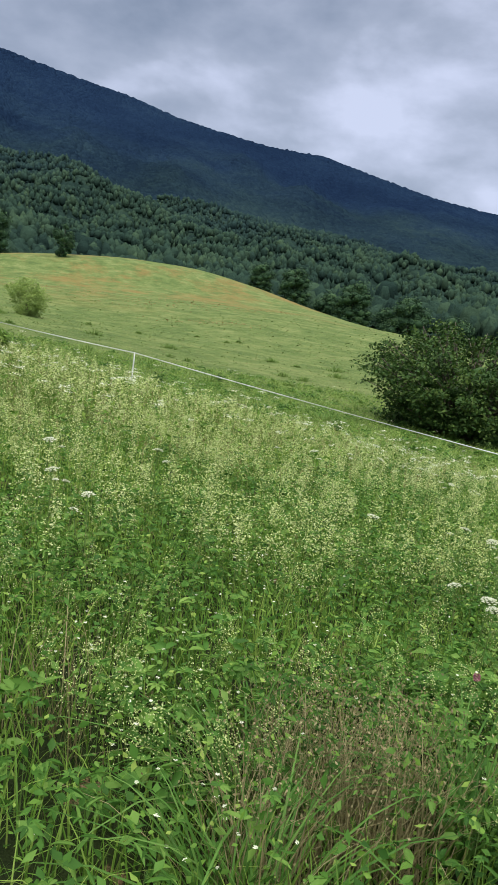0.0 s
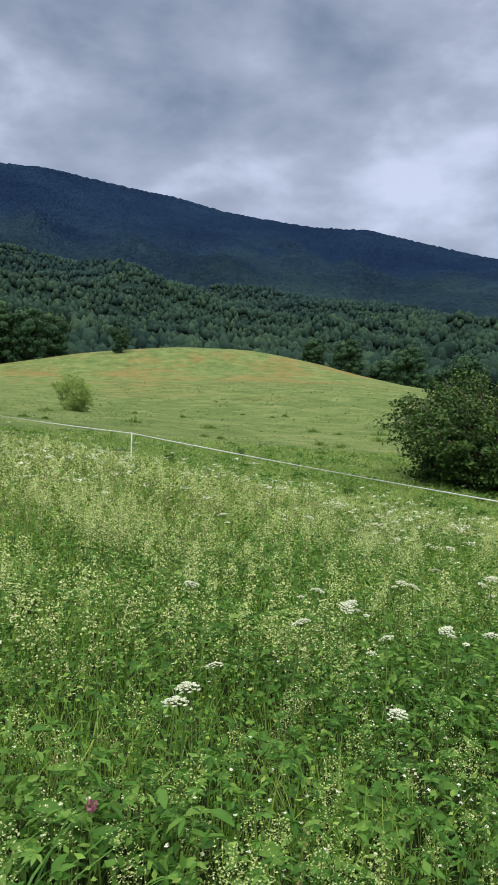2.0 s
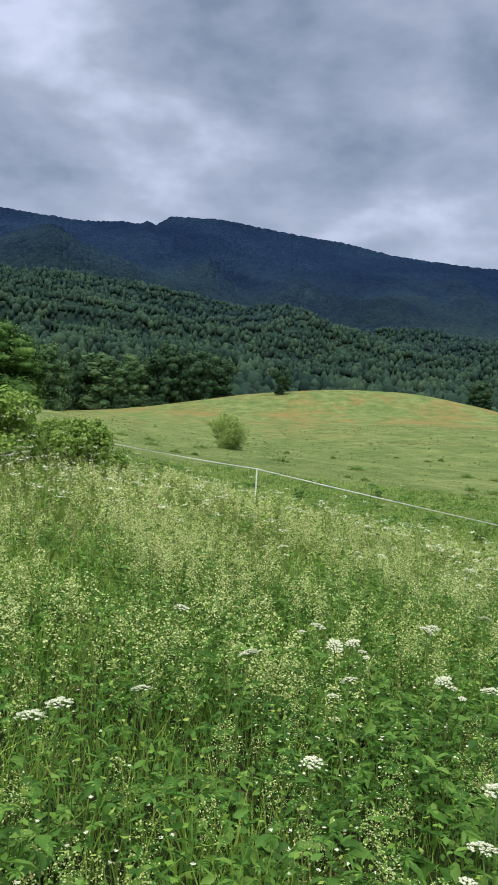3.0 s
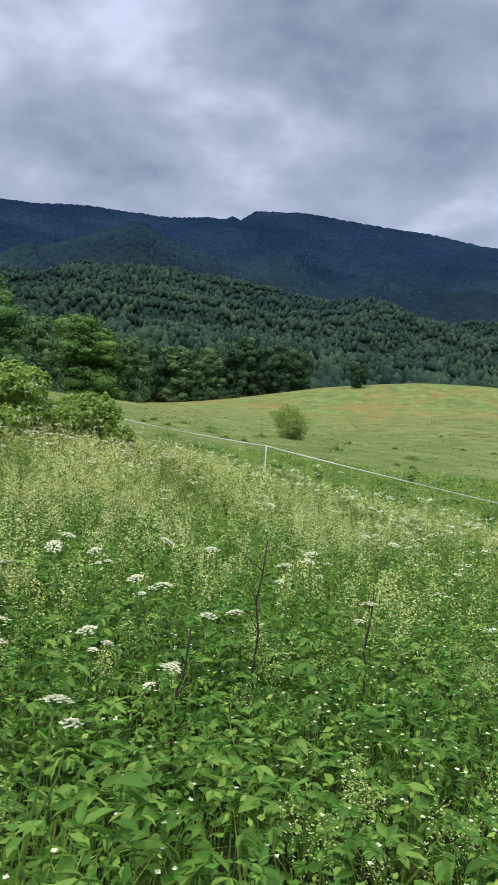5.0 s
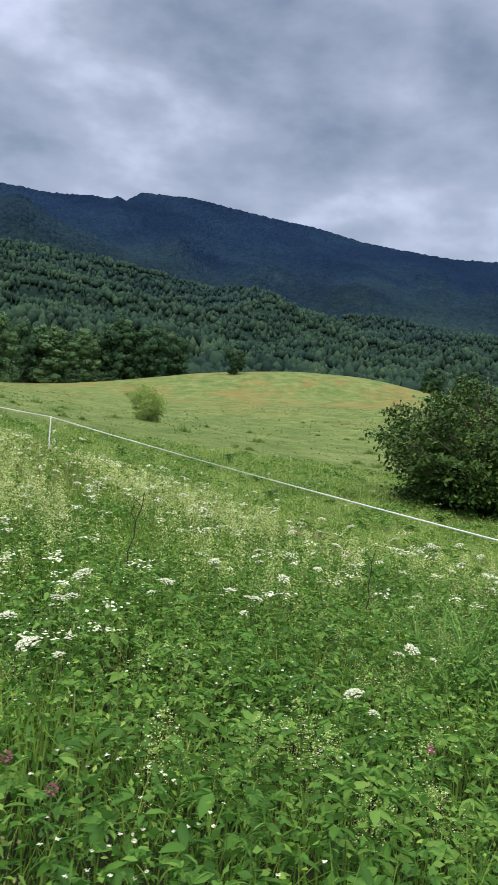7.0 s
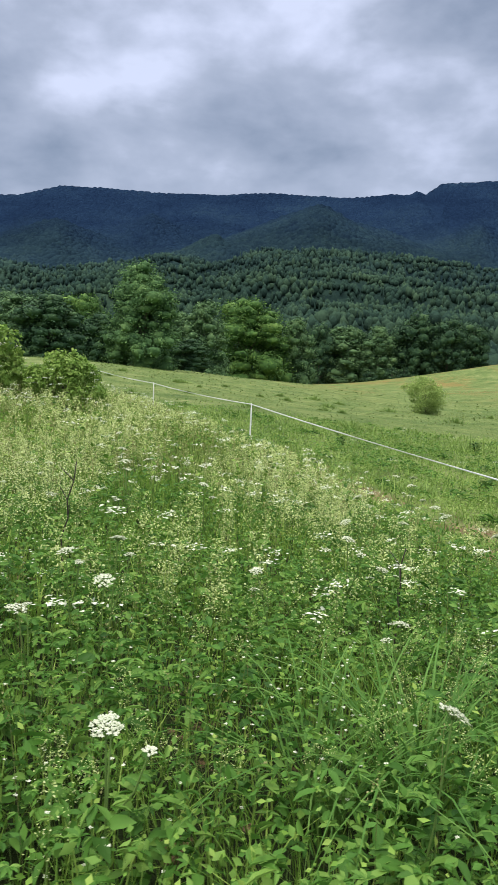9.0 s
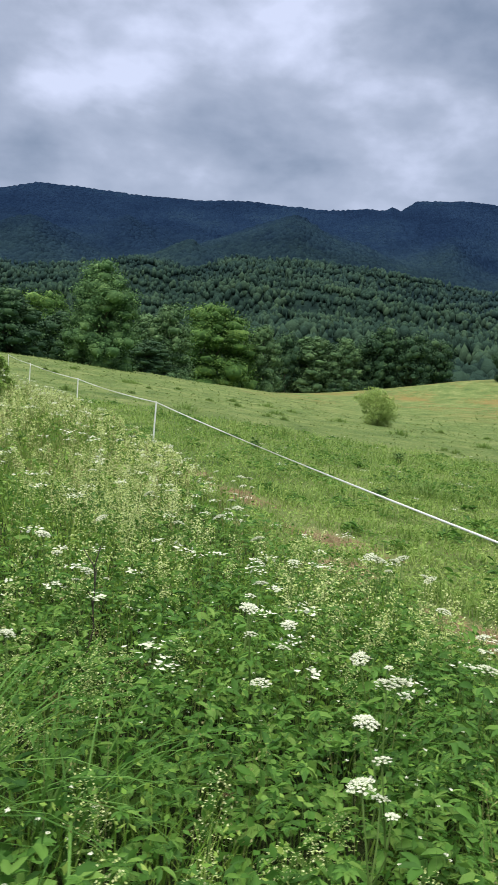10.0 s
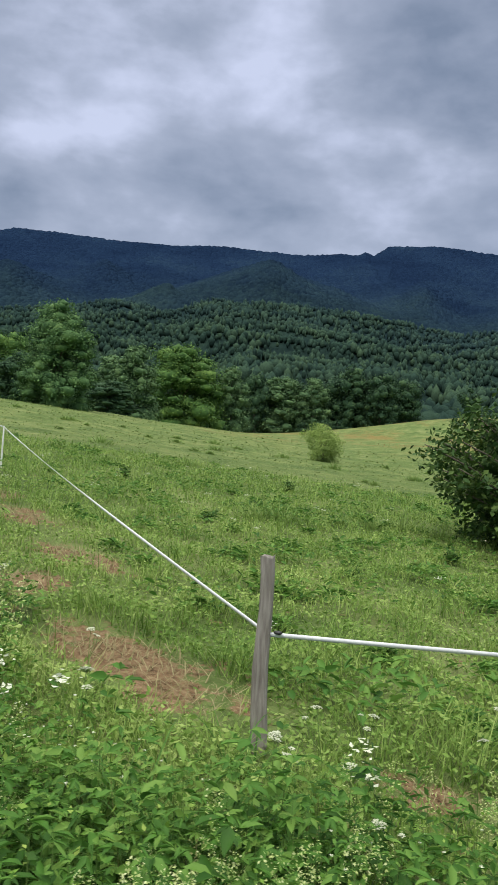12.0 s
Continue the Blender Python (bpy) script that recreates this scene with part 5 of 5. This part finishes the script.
def make_tussock(x, y, n, length, seed):
    """A tussock of four bunches of long blades."""
    rng = np.random.default_rng(seed)
    z = float(land(x, y))
    root = new("grass_tussock")
    root.location = (x, y, z)
    k = n // 6
    for b in range(4):
        hd = rng.uniform(0, 2 * np.pi, k)
        ox, oy = 0.07 * math.cos(b * 1.6 + seed), 0.07 * math.sin(b * 1.6 + seed)
        px, py = ox + np.cos(hd) * rng.random(k) * 0.06, oy + np.sin(hd) * rng.random(k) * 0.06
        base = np.stack([px, py, land(x + px, y + py) - z], 1)
        v = blades(base, length * rng.uniform(0.5, 1.15, k), rng.uniform(0.008, 0.016, k), hd, rng.uniform(0.05, 0.5, k), rng.uniform(0.2, 1.1, k), 6)
        part("clump", v, TUSSOCK_GRASS, root)
    tagged(root, "arching tussock of long broad grass blades", "grass", "tussocks in the meadow")


def make_stalk(x, y, h, bend, seed):
    rng = np.random.default_rng(seed)
    z = float(land(x, y))
    p = [(x + bend * u * u * h + rng.normal() * 0.012, y + rng.normal() * 0.01, z + h * u) for u in np.linspace(0, 1, 8)]
    root = new("dead_stalk")
    root.location = (x, y, z)
    v, t = tube(p, np.linspace(0.0065, 0.0035, 8), 6)
    part("stalk", (v - np.array((x, y, z)), t), DEAD_STALK, root)
    for k in (4, 5, 6):
        a = np.array(p[k]) - np.array((x, y, z))
        part("twig", tube([a, a + np.array((rng.normal() * 0.05, rng.normal() * 0.03, 0.09))], [0.004, 0.002], 5), DEAD_STALK, root)
    tagged(root, "dark dead stalk of last year standing in the meadow", "stalk", "dead stalks")


DOCKS = ((12.85, 26.2, 0.42), (8.96, 22.12, 0.36), (16.63, 17.05, 0.34), (12.27, 16.89, 0.26))


def make_dock(x, y, height, seed):
    """A dark dock plant left standing by the cattle."""
    rng = np.random.default_rng(seed)
    root = new("dock_plant")
    root.location = (x, y, float(land(x, y)))
    for k in range(5):
        a, r = rng.uniform(0, 2 * np.pi), rng.uniform(0.02, 0.14)
        top = np.array((math.cos(a) * r * 1.6, math.sin(a) * r * 1.6, height * rng.uniform(0.7, 1.0)))
        part("stem", tube([(math.cos(a) * 0.03, math.sin(a) * 0.03, -0.03), top * np.array((0.6, 0.6, 0.5)), top], [0.006, 0.005, 0.003], 5), STEM, root)
        n = 16
        u = rng.uniform(0.1, 1.0, n)
        at = top * u[:, None]
        hd = rng.uniform(0, 2 * np.pi, n)
        ln = rng.uniform(0.10, 0.2, n) * (1.15 - 0.6 * u)
        part("leaf", leaves(at, np.stack([np.cos(hd), np.sin(hd), rng.uniform(-0.1, 0.8, n)], 1), rng.normal(size=(n, 3)) * 0.3 + np.array((0, 0, 1.0)), ln, ln * 0.34), DOCK_LEAF, root)
    tagged(root, "dark green dock plant standing in the pasture", "weed", "docks in the pasture")


def make_clovers():
    rng = np.random.default_rng(55)
    for x, y in ((8.05, 2.75), (8.16, 2.6), (8.3, 2.45), (3.4, 2.35), (13.05, 5.75), (9.7, 3.0)):
        z = float(land(x, y))
        root = new("red_clover")
        root.location = (x, y, z)
        part("stem", tube([(0, 0, 0), (0.01, 0, 0.2), (0.015, 0, 0.40)], [0.003, 0.0025, 0.002], 5), STEM, root)
        c = np.array((0.015, 0, 0.41)) + unit(rng.normal(size=(70, 3))) * np.array((0.014, 0.014, 0.016))
        part("blossom", flakes(c, np.full(70, 0.011), rng, -0.3), CLOVER, root, "dusky pink round blossom")
        tagged(root, "red clover in bloom among the grass", "wildflower", "clovers")


def fan(rng, n, r0, r1, bias, a0, a1, cx=13.2, cy=3.4):
    """Places in a fan before the end of the walk, denser near it."""
    r = r0 + (r1 - r0) * rng.random(n) ** bias
    az = np.radians(rng.uniform(a0, a1, n))
    return cx + r * np.sin(az), cy + r * np.cos(az), r


def make_pasture():
    rng = np.random.default_rng(56)

    def open_ground(x, y):
        s, a = fence_side(x, y)
        return (in_meadow(x, y) < 0.4) & (bare(x, y) < 0.15 + 0.5 * rng.random(len(x)) ** 2) & ((s < 1.7) | (a > 8))

    # close sward beyond the fence
    x, y, r = fan(rng, 110000, 2.6, 30.0, 1.6, -44, 34)
    ok = open_ground(x, y)
    x, y, r = x[ok], y[ok], r[ok]
    n = len(x)
    lush = np.clip(0.85 + 1.25 * wave_noise(x / 1.4, y / 1.4, 61, 4, 0.7), 0.2, 2.3)
    v = blades(np.stack([x, y, land(x, y) - 0.01], 1), rng.uniform(0.07, 0.20, n) * lush, 0.0045 + 0.0007 * r, rng.uniform(0, 2 * np.pi, n), rng.uniform(0.1, 0.9, n), rng.gamma(2, 0.12, n), 2)
    stuff("pasture_sward", v, PASTURE_GRASS, "short grazed green pasture grass", "grass")
    x, y, r = fan(rng, 120000, 2.6, 30.0, 1.55, -44, 34)
    ok = open_ground(x, y)
    x, y, r = x[ok], y[ok], r[ok]
    lush = np.clip(0.85 + 1.25 * wave_noise(x / 1.4, y / 1.4, 61, 4, 0.7), 0.2, 2.3)
    z = land(x, y) + rng.uniform(0.01, 0.14, len(x)) * lush
    stuff("clover_leaves", flakes(np.stack([x, y, z], 1), rng.uniform(0.018, 0.042, len(x)) + 0.0009 * r, rng, 0.5), PASTURE_GRASS, "small clover leaves in the grazed pasture", "herbs")
    # clumps of dock, nettle and thistle left standing by the cattle
    x, y, r = fan(rng, 300, 4.0, 30.0, 1.1, -40, 30)
    s, a = fence_side(x, y)
    ok = (in_meadow(x, y) < 0.1) & (s < -0.4) & (bare(x, y) < 0.15)
    x, y, r = x[ok], y[ok], r[ok]
    k, per = len(x), 64
    size = 0.08 + 0.36 * rng.random(k) ** 1.5
    q = rng.normal(size=(k, per, 2)) * 0.6
    px, py = (x[:, None] + q[:, :, 0] * size[:, None] * 1.5).ravel(), (y[:, None] + q[:, :, 1] * size[:, None]).ravel()
    pz = land(px, py) + (np.exp(-(q ** 2).sum(2)) * size[:, None] * rng.uniform(0.2, 0.85, (k, per))).ravel() + 0.03
    hd = rng.uniform(0, 2 * np.pi, k * per)
    ln = rng.uniform(0.06, 0.15, k * per)
    lf = leaves(np.stack([px, py, pz], 1), np.stack([np.cos(hd), np.sin(hd), rng.uniform(-0.2, 0.7, k * per)], 1), rng.normal(size=(k * per, 3)) * 0.4 + np.array((0, 0, 1.0)), ln, ln * rng.uniform(0.3, 0.5, k * per))
    stuff("pasture_weeds", lf, HERB, "dark green clumps of weeds in the grazed pasture", "herbs")
    # white umbels here and there in the pasture
    n = 60
    x, y, r = fan(rng, n, 6.0, 30.0, 1.0, -30, 30)
    s, a = fence_side(x, y)
    ok = (in_meadow(x, y) < 0.1) & (s < -0.6)
    x, y = x[ok], y[ok]
    top = np.stack([x, y, land(x, y) + rng.uniform(0.25, 0.45, len(x))], 1)
    at = np.repeat(top[:, None], 16, 1) + rng.normal(size=(len(x), 16, 3)) * np.array((0.04, 0.04, 0.01))
    stuff("pasture_umbels", flakes(at.reshape(-1, 3), rng.uniform(0.016, 0.03, len(x) * 16), rng, 0.85), PETAL, "white umbels scattered in the pasture", "flowers")
    stuff("pasture_umbel_stems", blades(np.stack([x, y, land(x, y)], 1), top[:, 2] - land(x, y), np.full(len(x), 0.008), rng.uniform(0, 6, len(x)), np.zeros(len(x)), np.zeros(len(x)), 2), STEM, "stems of the pasture umbels", "stems")
    # looser grass farther out
    x, y, r = fan(rng, 80000, 13.0, 150.0, 1.25, -36, 46, 10.0, 2.0)
    s, a = fence_side(x, y)
    ok = (in_meadow(x, y) < 0.2) & (s < 1.0) & (rng.random(len(x)) < np.clip((150 - r) / 100, 0, 1) * np.clip((r - 12) / 20, 0, 1))
    x, y, r = x[ok], y[ok], r[ok]
    v = flakes(np.stack([x, y, land(x, y) + rng.uniform(0.0, 0.10, len(x))], 1), 0.02 + 0.0022 * r * rng.uniform(0.5, 1.3, len(x)), rng, 0.88)
    # rust-brown sorrel gone to seed on the rise
    pts = []
    for cx, cy, rx, ry in ((40, 110, 9, 7), (35, 140, 9, 10), (48, 125, 10, 5), (39, 87, 7, 3), (56, 118, 8, 5), (26, 150, 10, 6)):
        q = rng.normal(size=(420, 2)) * 0.55
        pts.append(np.stack([cx + q[:, 0] * rx, cy + q[:, 1] * ry], 1))
    q = np.concatenate(pts)
    q = q[wave_noise(q[:, 0] / 5, q[:, 1] / 4, 77, 3) > rng.uniform(-0.6, 0.5, len(q))]
    stuff("sorrel_heads", flakes(np.stack([q[:, 0], q[:, 1], land(q[:, 0], q[:, 1]) + rng.uniform(0.1, 0.4, len(q))], 1), rng.uniform(0.1, 0.26, len(q)), rng, 0.75), SORREL, "rust-brown seed heads of sorrel in the pasture", "herbs")
    stuff("pasture_grass", v, FAR_PASTURE, "loose grass of the wide pasture", "grass")
    # rank tufts that the cattle leave
    x, y, r = fan(rng, 70, 8.0, 70.0, 0.9, -32, 40)
    s, a = fence_side(x, y)
    ok = (in_meadow(x, y) < 0.1) & (s < -0.8)
    x, y = np.concatenate([x[ok], (12.8, 14.0, 14.6, 15.3, 16.0, 16.8, 13.5)]), np.concatenate([y[ok], (26.9, 20.0, 20.5, 20.3, 20.9, 20.5, 20.4)])
    k, per = len(x), 110
    size = 0.16 + 0.5 * rng.random(k) ** 2
    rad = np.abs(rng.normal(size=k * per)) * 0.7
    th = rng.uniform(0, 2 * np.pi, k * per)
    px, py = np.repeat(x, per) + np.cos(th) * rad * np.repeat(size, per) * 1.7, np.repeat(y, per) + np.sin(th) * rad * np.repeat(size, per) * 1.4
    dist = np.hypot(px - 13, py - 4)
    h = rng.uniform(0.5, 1.0, k * per) * np.repeat(0.10 + size * 0.42, per) * np.exp(-rad)
    v = blades(np.stack([px, py, land(px, py)], 1), h * 1.9, 0.008 + 0.0012 * dist, th, rng.uniform(0.2, 1.0, k * per), rng.gamma(2, 0.12, k * per), 2)
    stuff("rank_tufts", v, TUFT_GRASS, "darker rank tufts left in the pasture", "grass")


make_grass()
make_grass_behind()
make_dry_grass()
make_herbs()
make_other_herbs()
make_bedstraw()
make_umbellifers()
for i, (tx, ty, tn, tl) in enumerate(((10.83, 4.75, 150, 0.75), (10.5, 4.6, 90, 0.7), (11.2, 5.0, 70, 0.7), (14.0, 6.5, 60, 0.55), (13.3, 5.9, 60, 0.5), (15.4, 6.3, 60, 0.5), (16.1, 6.5, 60, 0.5), (13.95, 6.35, 70, 0.5), (14.35, 6.25, 60, 0.45), (14.35, 7.45, 50, 0.35), (14.6, 7.3, 40, 0.35), (3.0, 1.9, 160, 0.6), (2.1, 1.75, 160, 0.55), (2.3, 2.2, 120, 0.6))):
    make_tussock(tx, ty, tn, tl, 70 + i)
for i, (tx, ty, th, tb) in enumerate(((6.12, 3.1, 0.95, 0.03), (6.67, 3.44, 0.72, 0.05), (8.65, 6.3, 0.85, 0.1), (5.81, 2.75, 0.62, 0.06), (10.75, 6.4, 0.75, 0.02))):
    make_stalk(tx, ty, th, tb, 80 + i)
make_clovers()
for i, (tx, ty, th) in enumerate(DOCKS):
    make_dock(tx, ty, th, 90 + i)
make_pasture()
